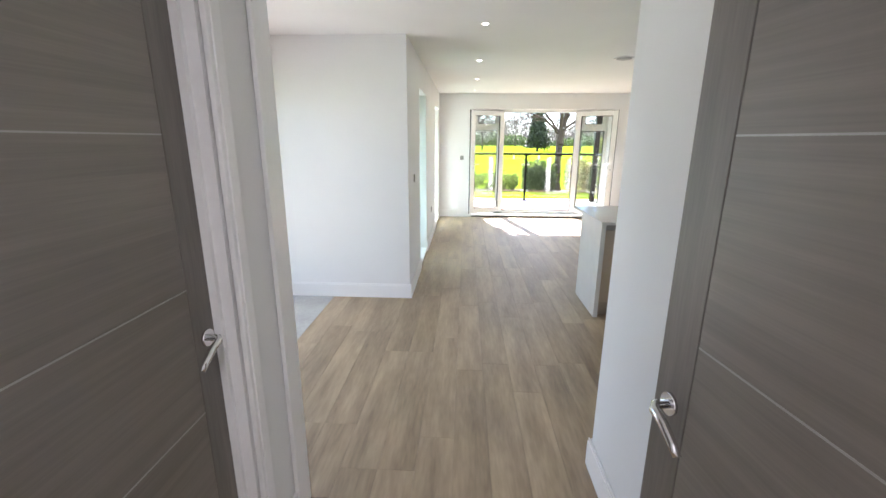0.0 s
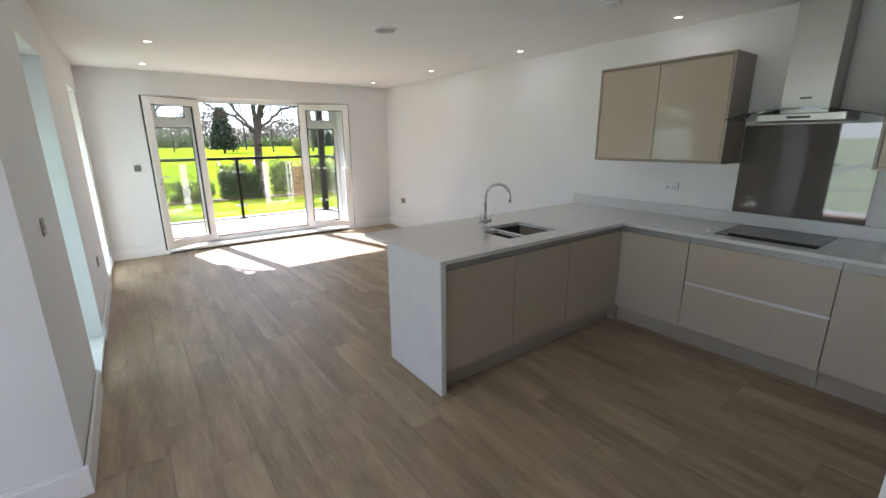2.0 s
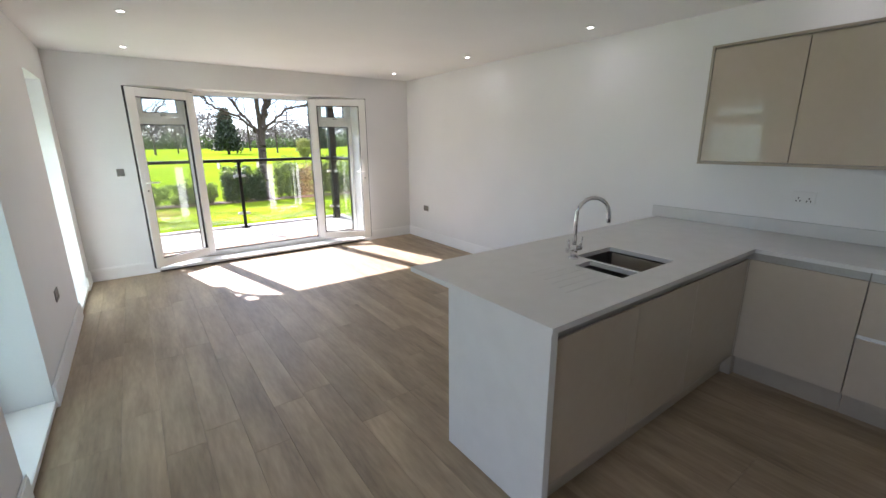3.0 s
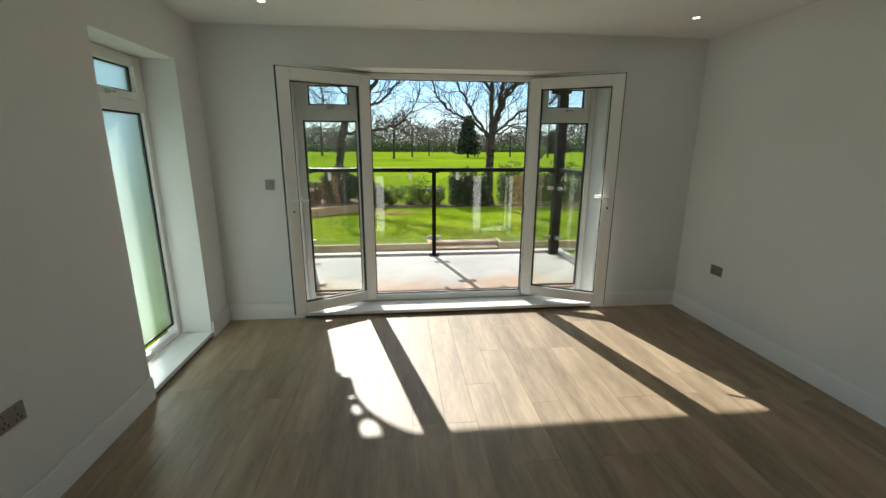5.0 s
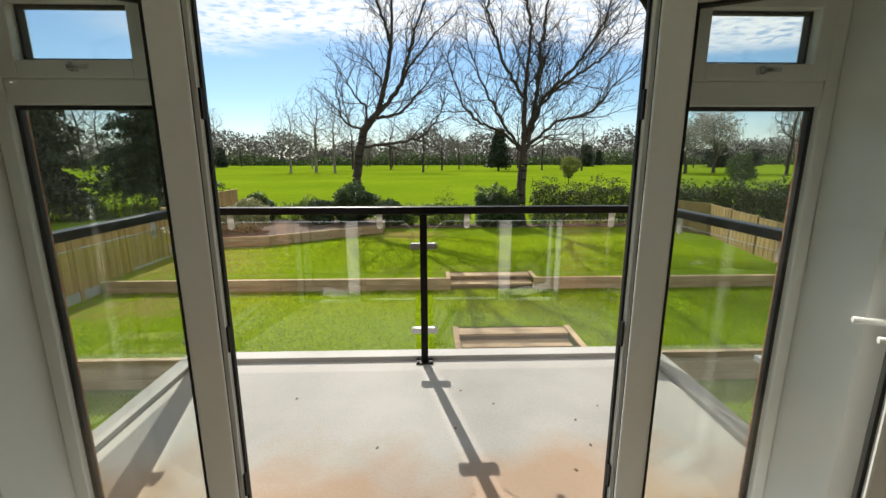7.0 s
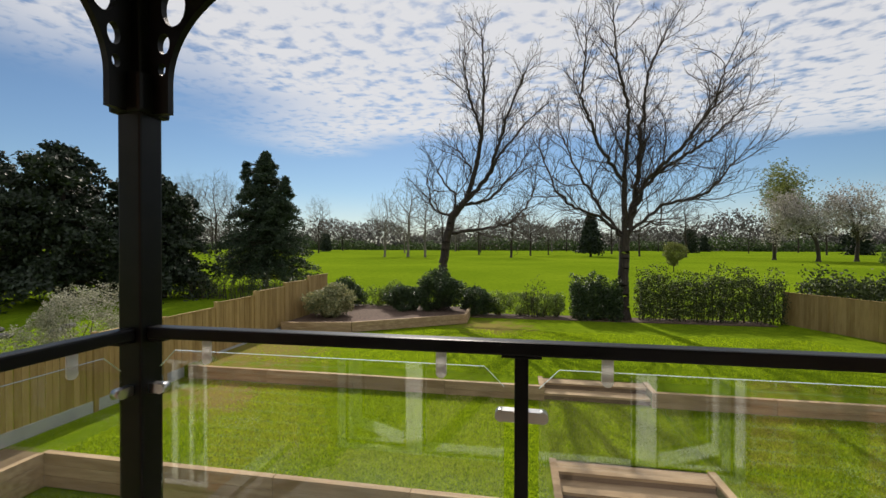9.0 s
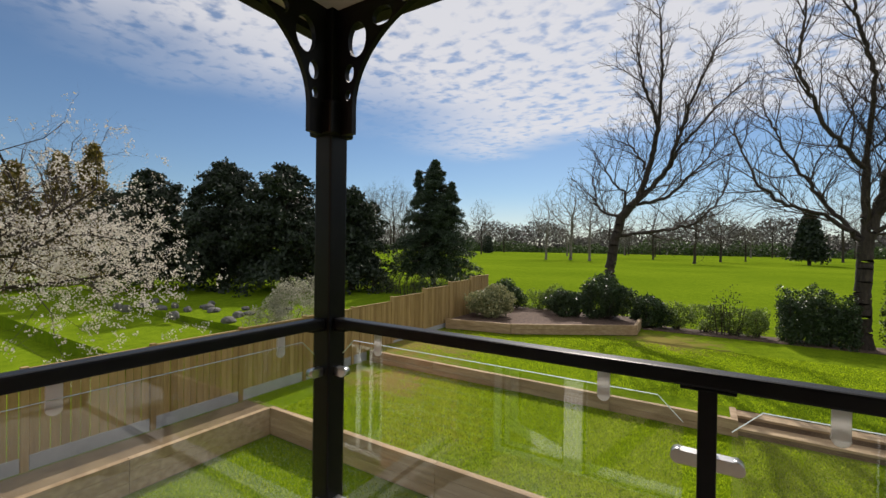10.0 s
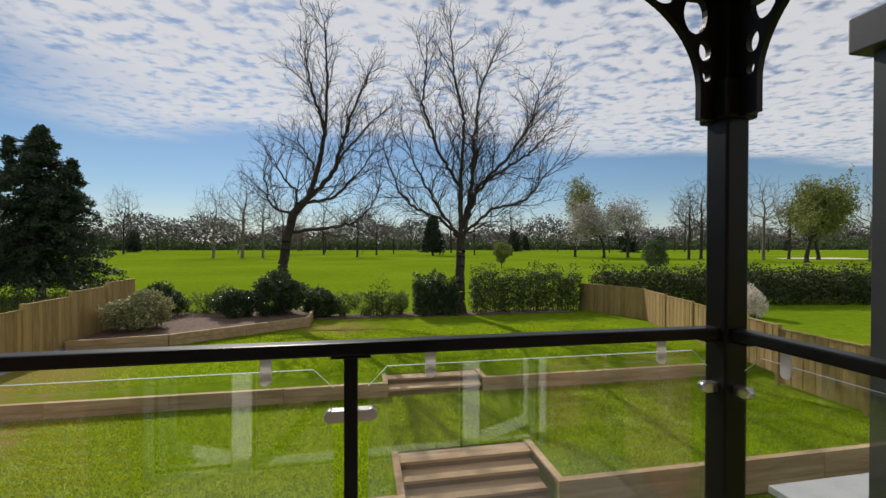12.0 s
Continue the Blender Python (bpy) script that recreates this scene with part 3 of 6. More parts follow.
def glazed_leaf(name, hinge, free, flip):
    """A glazed door leaf standing open from hinge to free edge."""
    hx, hy = hinge
    fx, fy = free
    w = math.hypot(fx - hx, fy - hy)
    leaf = thing(name, "white uPVC glazed door leaf standing open into the room" if abs(fx - hx) > 0.1 else "white uPVC glazed door leaf, closed, at the side entrance", "door", (hx, hy, 0), math.degrees(math.atan2(fy - hy, fx - hx)), "glazed door leaves")
    part("leaf_frame", frame_bars(0, w, 0.098, 2.203, 0.098, -0.035, 0.035, 0.008), M_PVC, leaf)
    part("rebate", frame_bars(-0.004, w + 0.006, 0.094, 2.209, 0.012, -0.016, 0.016, 0), M_BLACK, leaf, "black rubber edge seal")
    part("gasket", frame_bars(0.094, w - 0.094, 0.192, 2.109, 0.014, -0.014, 0.014, 0), M_BLACK, leaf)
    no_shadow(part("pane", box(0.104, w - 0.104, -0.010, 0.010, 0.202, 2.099), M_PANE, leaf))
    for s in (-1, 1):
        h = part("handle", box(w - 0.062, w - 0.036, s * 0.035, s * 0.046, 1.00, 1.24, 0.004), M_PVC, leaf, "white lever handle on a long plate")
        lever = tube([(w - 0.049, s * 0.046, 1.135), (w - 0.049, s * 0.078, 1.135), (w - 0.062, s * 0.088, 1.135), (w - 0.17, s * 0.088, 1.132)], 0.010, 10)
        part("lever", lever, M_PVC, h)
        part("keyhole", tube([(w - 0.049, s * 0.044, 1.04), (w - 0.049, s * 0.050, 1.04)], 0.009, 12), M_BLACK, h)
    for z in (0.33, 1.15, 1.95):
        part("hinge", tube([(-0.002, flip * 0.045, z - 0.06), (-0.002, flip * 0.045, z + 0.06)], 0.013, 10), M_PVC, leaf)
    return leaf


glazed_leaf("door_leaf", (1.078, 8.045), (0.377, 7.664), -1)
glazed_leaf("door_leaf", (2.592, 8.045), (3.307, 7.665), 1)


def frosted_window(name, y0, y1):
    win = thing(name, "tall white uPVC window with frosted glass and fanlight", "window", (-0.545, y0, 0), 90, kind="structure")
    w = y1 - y0
    part("frame", frame_bars(0.003, w - 0.003, 0.055, WHEAD - 0.003, 0.05, -0.035, 0.03), M_PVC, win)
    add_fanlight(win, 0.055, w - 0.055, 0.0, True)
    solid("window_sill", box(-0.51, -0.262, y0 + 0.004, y1 - 0.004, 0.020, 0.054, 0.006), M_TRIM, "white window board under the frosted window", "window sill", "structure")
    # shadow gap under this board, likewise painted as a black strip
    solid("sill_shadow_strip", box(-0.55, -0.272, y0 + 0.01, y1 - 0.01, 0.0, 0.020), M_BLACK, "black strip painting the shadow gap under the window board", "trim", "structure")


frosted_window("window_1", *W1)
frosted_window("window_2", *W2)

# glazed side entrance
en = thing("door_2", "white frame of the side entrance doorway", "door frame", kind="structure")
part("jamb", box(-1.98, -1.90, 1.004, 1.06, 0.0, 2.237, 0.005), M_PVC, en)
part("jamb", box(-1.98, -1.90, 2.68, 2.736, 0.0, 2.237, 0.005), M_PVC, en)
part("head", box(-1.979, -1.901, 1.061, 2.679, 2.215, 2.237, 0.003), M_PVC, en)
part("threshold", box(-1.985, -1.895, 1.061, 2.679, 0.0, 0.09, 0.004), M_PVC, en)
glazed_leaf("door_leaf", (-1.94, 1.875), (-1.94, 2.672), 1)
glazed_leaf("door_leaf", (-1.94, 1.068), (-1.94, 1.865), 1)


# ---- hall doors ----
def hall_leaf(name, label, at, rz, w, swing):
    """A flush laminate leaf from its hinge (local x = 0) to the lock edge, with upright edges, inlay lines and levers."""
    d = thing(name, label, "door", at, rz, "hall doors")
    part("panel", box(0.115, w - 0.115, -0.0205, 0.0205, 0.008, 1.988, 0.001), M_DOOR, d)
    for x0, x1 in ((0, 0.113), (w - 0.113, w)):
        part("stile", box(x0, x1, -0.0215, 0.0215, 0.008, 1.988, 0.002), M_DOORV, d)
    for z in (0.41, 0.81, 1.20, 1.62):
        part("inlay", box(0.117, w - 0.117, -0.0222, 0.0222, z - 0.0018, z + 0.0018), M_INLAY, d, "thin pale horizontal inlay line")
    for s in (-1, 1):
        rose = part("handle", tube([(w - 0.06, s * 0.021, 1.03), (w - 0.06, s * 0.030, 1.03)], 0.026, 24), M_CHROME, d, "curved chrome lever handle on round rose")
        pts = [(w - 0.06, s * 0.03, 1.03), (w - 0.06, s * 0.058, 1.03), (w - 0.075, s * 0.068, 1.028), (w - 0.11, s * 0.068, 1.018), (w - 0.15, s * 0.068, 0.995), (w - 0.168, s * 0.067, 0.980)]
        part("lever", tube(pts, [0.011, 0.011, 0.012, 0.011, 0.010, 0.009], 12), M_CHROME, rose)
    return d


hall_leaf("hall_door", "taupe wood-grain internal door closed in its white frame", (-0.505, -0.84, 0), 90, 0.80, 1)
hall_leaf("hall_door", "taupe wood-grain internal door standing open by the hall wall", (0.875, -1.075, 0), 97, 0.79, 1)
fr = thing("door_3", "white painted door lining and architrave in the hall", "door frame", kind="structure")
part("lining", box(-0.568, -0.424, LD1 - 0.022, LD1 - 0.002, 0, 2.058, 0.001), M_TRIM, fr)
part("lining", box(-0.568, -0.424, LD0 + 0.002, LD0 + 0.018, 0, 2.058, 0.001), M_TRIM, fr)
part("lining", box(-0.568, -0.424, LD0 + 0.018, LD1 - 0.022, 2.03, 2.058, 0.001), M_TRIM, fr)
part("stop", box(-0.484, -0.46, LD1 - 0.040, LD1 - 0.022, 0, 2.03, 0.001), M_TRIM, fr)
for y0, y1 in ((LD1 - 0.012, LD1 + 0.058), (LD0 - 0.058, LD0 + 0.012)):
    bm = box(-0.418, -0.402, y0, y1, 0, 2.11, 0.004)
    add_box(bm, -0.403, -0.397, y0 + 0.018, y1 - 0.006, 0, 2.10, 0.003)
    part("architrave", bm, M_TRIM, fr)
part("architrave", box(-0.418, -0.402, LD0 + 0.012, LD1 - 0.012, 2.042, 2.11, 0.004), M_TRIM, fr)
# added strip that gives the hall wall's lit end its lighter colour
solid("trim", box(-0.418, -0.400, 0.225, 0.345, 0, CEIL - 0.004, 0.004), M_TRIM, "added white strip for the lit end face of the hall wall", "trim", "structure")

# ---- kitchen ----
PX0, PX1, PY0, PY1 = 1.505, 4.146, 2.505, 3.5      # peninsula worktop
ex = 3.45                                            # front edge of the east run
SK = ((2.25, 2.395, 2.68, 2.97), (2.42, 2.775, 2.68, 3.09))


def worktop_mesh():
    """An L-shaped slab with two bowl openings, from cells of a grid."""
    xs = sorted({PX0, 1.51, ex, PX1} | {v for k in SK for v in k[:2]})
    ys = sorted({0.624, PY0, PY1} | {v for k in SK for v in k[2:]})
    bm = bmesh.new()
    v = {}

    def inside(x, y):
        if not ((y > PY0) or (x > ex)):
            return False
        return not any(a < x < b and c < y < d for a, b, c, d in SK)

    for x0, x1 in zip(xs, xs[1:]):
        for y0, y1 in zip(ys, ys[1:]):
            if inside((x0 + x1) / 2, (y0 + y1) / 2):
                corners = ((x0, y0), (x1, y0), (x1, y1), (x0, y1))
                for p in corners:
                    if p not in v:
                        v[p] = bm.verts.new((*p, 0.886))
                bm.faces.new([v[p] for p in corners])
    ext = bmesh.ops.extrude_face_region(bm, geom=list(bm.faces))
    bmesh.ops.translate(bm, vec=(0, 0, 0.026), verts=[e for e in ext["geom"] if isinstance(e, bmesh.types.BMVert)])
    return bm


wt = thing("worktop", "white quartz L-shaped worktop with drainer grooves", "worktop")
part("slab", worktop_mesh(), M_TOP, wt)
# grooves as thin raised bars, recess shade carried by their darker colour
for i in range(6):
    yy = 2.72 + i * 0.06
    part("groove_shade_strip", box(1.86 + 0.02 * i, 2.215, yy - 0.003, yy + 0.003, 0.9115, 0.9126), M_GROOVE, wt)
solid("upstand", box(4.128, 4.147, 0.626, 3.54, 0.913, 1.01, 0.002), M_TOP, "low white quartz upstand behind the worktop", "upstand")
solid("end_panel", box(1.512, 1.552, 2.515, 3.16, 0.0, 0.885, 0.002), M_TOP, "white quartz end panel of the peninsula", "end panel")
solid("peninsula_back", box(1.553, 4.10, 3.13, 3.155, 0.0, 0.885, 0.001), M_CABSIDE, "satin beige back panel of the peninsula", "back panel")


def base_unit(name, label, fx, x0, x1, doors, side, top=0.876):
    """A handleless base unit. side 'y': front faces -y at y = fx; 'x': front faces -x at x = fx. doors: list of (z0, z1)."""
    u = thing(name, label, "kitchen cabinet", group="handleless base units")
    def bx(a0, a1, d0, d1, z0, z1, b=0.0):
        return box(a0, a1, fx + d0, fx + d1, z0, z1, b) if side == "y" else box(fx + d0, fx + d1, a0, a1, z0, z1, b)
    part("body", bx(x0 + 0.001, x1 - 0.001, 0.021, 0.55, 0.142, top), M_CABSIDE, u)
    part("channel", bx(x0, x1, 0.012, 0.020, 0.828, 0.885), M_RAIL, u, "recessed satin handle channel, shade put into its colour")
    for z0, z1 in doors:
        part("front", bx(x0 + 0.0015, x1 - 0.0015, 0, 0.019, z0, z1, 0.0015), M_CAB, u, "gloss cashmere front")
    if len(doors) > 1:
        part("channel", bx(x0, x1, 0.008, 0.020, doors[0][1], doors[1][0]), M_RAILB, u, "pale satin handle channel")
    part("plinth", bx(x0, x1, 0.055, 0.07, 0.0, 0.140), M_CABSIDE, u)
    return u


full = [(0.145, 0.832)]
for a, b in ((1.556, 2.17), (2.17, 2.77), (2.77, 3.472)):
    base_unit("base_unit", "gloss cashmere handleless base unit under the peninsula", 2.535, a, b, full, "y", 0.66 if a < 2.76 and b > 2.3 else 0.876)
base_unit("base_unit", "gloss cashmere handleless base unit by the corner", 3.475, 1.975, 2.53, full, "x")
base_unit("drawer_unit", "gloss cashmere two-drawer unit below the hob", 3.475, 1.105, 1.972, [(0.145, 0.500), (0.522, 0.832)], "x")
base_unit("base_unit", "gloss cashmere handleless base unit beside the drawers", 3.475, 0.63, 1.102, full, "x")


def wall_unit(y0, y1, splits, label):
    u = thing("wall_cupboard", label, "kitchen cabinet", group="wall cupboards")
    x0, x1, z0, z1 = 3.80, 4.146, 1.41, 2.225
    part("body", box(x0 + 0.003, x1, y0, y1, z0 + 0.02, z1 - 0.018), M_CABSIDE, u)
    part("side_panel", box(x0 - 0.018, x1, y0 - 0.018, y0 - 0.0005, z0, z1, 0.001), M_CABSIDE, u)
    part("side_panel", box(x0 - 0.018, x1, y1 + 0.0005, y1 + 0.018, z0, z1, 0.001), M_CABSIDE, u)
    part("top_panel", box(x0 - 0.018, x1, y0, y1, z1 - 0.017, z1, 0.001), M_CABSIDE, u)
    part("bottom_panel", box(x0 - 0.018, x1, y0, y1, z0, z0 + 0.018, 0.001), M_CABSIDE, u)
    ys = [y0, *splits, y1]
    for a, b in zip(ys, ys[1:]):
        part("front", box(x0 - 0.017, x0 + 0.002, a + 0.003, b - 0.003, z0 + 0.021, z1 - 0.03, 0.0015), M_CAB, u, "gloss cashmere door")
    return u


wall_unit(1.98, 3.05, [2.515], "gloss cashmere two-door wall cupboard")
wall_unit(0.65, 1.11, [], "gloss cashmere single wall cupboard beside the hood")

cf = thing("corner_filler", "gloss cashmere corner post between the units", "filler panel")
part("post", box(3.4725, 3.51, 2.531, 2.57, 0.146, 0.832, 0.001), M_CAB, cf)
part("plinth", box(3.473, 3.545, 2.531, 2.604, 0.0, 0.139), M_CABSIDE, cf)
part("channel", box(3.473, 3.50, 2.531, 2.56, 0.833, 0.876), M_RAIL, cf)

# sink
sk = thing("sink", "undermounted dark steel one-and-a-half bowl sink", "sink")
for a, b, c, d in SK:
    bm = bmesh.new()
    dep = 0.70 if b - a > 0.2 else 0.76
    def ring(i, z):
        r = 0.035
        pts = []
        for cx, cy, k in ((b - r - i, d - r - i, 0), (a + r + i, d - r - i, 1), (a + r + i, c + r + i, 2), (b - r - i, c + r + i, 3)):
            for s in range(5):
                an = (k + s / 4) * math.pi / 2
                pts.append(bm.verts.new((cx + r * math.cos(an), cy + r * math.sin(an), z)))
        return pts
    rs = [ring(-0.012, 0.8855), ring(0.0, 0.8855), ring(0.002, dep + 0.03), ring(0.02, dep), ring(0.06, dep - 0.004)]
    for r0, r1 in zip(rs, rs[1:]):
        for k in range(len(r0)):
            bm.faces.new((r0[k], r0[(k + 1) % len(r0)], r1[(k + 1) % len(r1)], r1[k]))
    bm.faces.new(rs[-1])
    part("bowl", bm, M_SINK, sk)
    part("waste", disc((a + b) / 2, (c + d) / 2, dep - 0.006, dep + 0.002, 0.035), M_CHROME, sk, "round chrome waste")

tap = thing("mixer_tap", "chrome swan-neck mixer tap with two levers", "tap", (2.355, 3.06, 0.912))
part("base", tube([(0, 0, 0), (0, 0, 0.012), (0, 0, 0.014)], [0.027, 0.027, 0.022], 24), M_CHROME, tap)
part("body", tube([(0, 0, 0.012), (0, 0, 0.085)], 0.019, 20), M_CHROME, tap)
part("crossbar", tube([(-0.06, 0, 0.058), (0.06, 0, 0.058)], 0.015, 16), M_CHROME, tap)
for s in (-1, 1):
    part("lever", tube([(s * 0.052, 0, 0.06), (s * 0.060, -0.004, 0.09), (s * 0.064, -0.006, 0.125)], [0.008, 0.006, 0.005], 10), M_CHROME, tap)
neck = [(0, 0, 0.08), (0, 0, 0.25)]
for k in range(1, 13):
    an = math.pi * k / 12 * 1.02
    neck.append((0.10 * (1 - math.cos(an)) * 0.88, -0.10 * (1 - math.cos(an)) * 0.47, 0.25 + 0.105 * math.sin(an)))
end = Vector(neck[-1])
neck.append(tuple(end + Vector((0.002, 0, -0.035))))
part("neck", tube(neck, 0.0115, 14), M_CHROME, tap)

hob = thing("hob", "black glass induction hob set on the worktop", "hob")
part("glass", box(3.565, 4.085, 1.255, 1.855, 0.913, 0.919, 0.002), M_HOB, hob)
for hx, hy, hr in ((3.72, 1.42, 0.09), (3.72, 1.69, 0.075), (3.95, 1.42, 0.075), (3.95, 1.69, 0.09)):
    bm = bmesh.new()
    va = [[bm.verts.new((hx + r * math.cos(k * math.tau / 40), hy + r * math.sin(k * math.tau / 40), 0.9194)) for k in range(40)] for r in (hr, hr - 0.002)]
    for k in range(40):
        bm.faces.new((va[0][k], va[0][(k + 1) % 40], va[1][(k + 1) % 40], va[1][k]))
    part("zone_mark", bm, M_GROOVE, hob)

hood = thing("cooker_hood", "brushed steel chimney hood with curved glass canopy", "cooker hood")
part("chimney", box(3.875, 4.146, 1.41, 1.675, 1.765, CEIL - 0.002, 0.003), M_STEEL, hood)
part("body", box(3.80, 4.146, 1.30, 1.785, 1.715, 1.766, 0.006), M_STEEL, hood)
part("badge", box(3.8735, 3.876, 1.51, 1.575, 1.86, 1.872), M_BLACK, hood)
part("control_strip", box(3.797, 3.801, 1.48, 1.61, 1.732, 1.748, 0.001), M_BLACK, hood)
bm = bmesh.new()
prof = []
for k in range(17):
    u = -1 + k / 8
    prof.append((1.5425 + u * 0.40, 1.785 - 0.055 * u * u, 3.63 + 0.06 * u * u))
rows_ = []
for y_, z_, xf in prof:
    rows_.append([bm.verts.new(p) for p in ((xf, y_, z_), (4.144, y_, z_), (4.144, y_, z_ + 0.008), (xf, y_, z_ + 0.008))])
for a, b in zip(rows_, rows_[1:]):
    for k in range(4):
        bm.faces.new((a[k], a[(k + 1) % 4], b[(k + 1) % 4], b[k]))
bm.faces.new(rows_[0]), bm.faces.new(rows_[-1][::-1])
part("canopy", bm, clear_glass("smoked_hood_glass", (0.55, 0.6, 0.58), 0.08), hood, "curved glass canopy")
solid("splashback", box(4.138, 4.146, 1.145, 1.955, 1.013, 1.70, 0.001), M_SPLASH, "glossy brown glass splashback behind the hob", "splashback")


# ---- plates, sockets, ceiling fittings ----
def plate(name, label, category, at, rz, gang, material, rockers):
    """A wall plate; local x along the wall, local -y out of it."""
    p = thing(name, label, category, at, rz)
    w = 0.073 if gang == 1 else 0.132
    part("plate", box(-w / 2, w / 2, -0.009, -0.001, -0.043, 0.043, 0.003), material, p)
    for rx, rz_, rw, rh in rockers:
        part("rocker" if rh > 0.02 else "slot", box(rx - rw / 2, rx + rw / 2, -0.0125 if rh > 0.015 else -0.0098, -0.0085, rz_ - rh / 2, rz_ + rh / 2, 0.001), M_SOCKET if material is M_SOCKET and rh > 0.015 else M_BLACK if rh <= 0.015 else material, p)
    return p


sw = [(0, 0, 0.018, 0.030)]
so = [(-0.03, 0.026, 0.012, 0.018), (0.03, 0.026, 0.012, 0.018)] + [(c + dx, dz, 0.006, 0.012) for c in (-0.03, 0.03) for dx, dz in ((-0.011, -0.022), (0.011, -0.022), (0, -0.004))]
so1 = [(0.015, 0.024, 0.012, 0.018)] + [(dx, dz, 0.006, 0.012) for dx, dz in ((-0.011, -0.022), (0.011, -0.022), (0, -0.002))]
plate("light_switch", "brushed steel light switch beside the glazed doors", "switch", (0.208, 7.83, 1.255), 0, 1, M_PLATE, sw)
plate("light_switch", "brushed steel dimmer switch on the white wall", "switch", (-0.27, 3.36, 1.21), 90, 1, M_PLATE, sw)
plate("wall_socket", "brushed steel double socket low on the wall", "socket", (-0.27, 5.66, 0.50), 90, 2, M_PLATE, so)
plate("wall_socket", "brushed steel double socket low on the wall", "socket", (4.15, 7.306, 0.516), -90, 2, M_PLATE, so)
plate("wall_socket", "white double socket above the worktop", "socket", (4.15, 2.48, 1.18), -90, 2, M_SOCKET, so)


def add_ring(bm, x, y, z, r0, r1, h, n=32):
    rings = [[bm.verts.new((x + r * math.cos(k * math.tau / n), y + r * math.sin(k * math.tau / n), zz)) for k in range(n)] for r, zz in ((r0, z), (r0, z - h * 0.6), ((r0 * 0.7 + r1 * 0.3), z - h), (r1, z - h * 0.7), (r1, z))]
    for a, b in zip(rings, rings[1:]):
        for k in range(n):
            bm.faces.new((a[k], a[(k + 1) % n], b[(k + 1) % n], b[k]))
    return bm


# the hall and entry fittings only house the two added fill lamps
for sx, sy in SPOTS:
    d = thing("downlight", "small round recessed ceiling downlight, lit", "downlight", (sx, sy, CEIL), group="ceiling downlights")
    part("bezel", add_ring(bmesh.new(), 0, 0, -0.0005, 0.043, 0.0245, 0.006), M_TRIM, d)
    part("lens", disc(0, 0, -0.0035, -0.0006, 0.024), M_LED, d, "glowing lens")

sp = thing("ceiling_vent", "round white ceiling air valve", "air vent", (2.09, 4.1, CEIL))
part("rim", add_ring(bmesh.new(), 0, 0, -0.0005, 0.115, 0.09, 0.012), M_TRIM, sp)
part("disc", tube([(0, 0, -0.001), (0, 0, -0.012), (0, 0, -0.018)], [0.085, 0.085, 0.06], 32), paint("vent_grey", (0.5, 0.5, 0.5), (0.56, 0.56, 0.56), 0.6), sp)
sd = thing("smoke_detector", "white domed smoke detector on the ceiling", "smoke detector", (3.04, 2.52, CEIL))
part("base", tube([(0, 0, -0.0005), (0, 0, -0.022)], 0.058, 32), M_SOCKET, sd)
part("dome", tube([(0, 0, -0.022), (0, 0, -0.034), (0, 0, -0.042)], [0.046, 0.043, 0.026], 32), M_SOCKET, sd)

# ---- balcony ----
LOW_DOOR = -2.58
DX0, DX1, DY1, DZ = 0.0, 3.60, 9.64, 0.125
RX0, RX1, RY, RTOP = 0.11, 3.49, 9.55, 1.315
solid("balcony_deck", box(DX0, DX1, 8.15, DY1, -0.12, DZ, 0.004), M_DECK, "grey coated balcony deck with a rusty water stain", "balcony floor", "structure")
solid("deck_edge", box(DX0 - 0.05, DX1 + 0.05, RY + 0.03, DY1 + 0.06, -0.1, DZ + 0.035, 0.006), M_DECK, "raised pale edge trim of the balcony", "trim", "structure")
solid("deck_edge_west", box(DX0 - 0.05, RX0 - 0.04, 8.21, RY + 0.02, -0.1, DZ + 0.035, 0.006), M_DECK, "raised pale edge trim of the balcony", "trim", "structure")
solid("deck_edge_east", box(RX1 + 0.04, DX1 + 0.05, 8.21, RY + 0.02, -0.1, DZ + 0.035, 0.006), M_DECK, "raised pale edge trim of the balcony", "trim", "structure")
solid("balcony_soffit", box(-0.12, 3.72, 8.21, 9.72, 2.90, 2.96), M_SOFFIT, "cream soffit over the balcony", "ceiling", "structure")
solid("balcony_fascia", box(-0.14, 3.74, 9.64, 9.72, 2.89, 3.16, 0.004), M_IRON, "black fascia beam of the balcony roof", "beam", "structure")
for x in (-0.14, 3.66):
    solid("balcony_side_beam", box(x, x + 0.08, 8.21, 9.638, 2.86, 3.08, 0.004), M_IRON, "black side beam of the balcony roof", "beam", "structure")


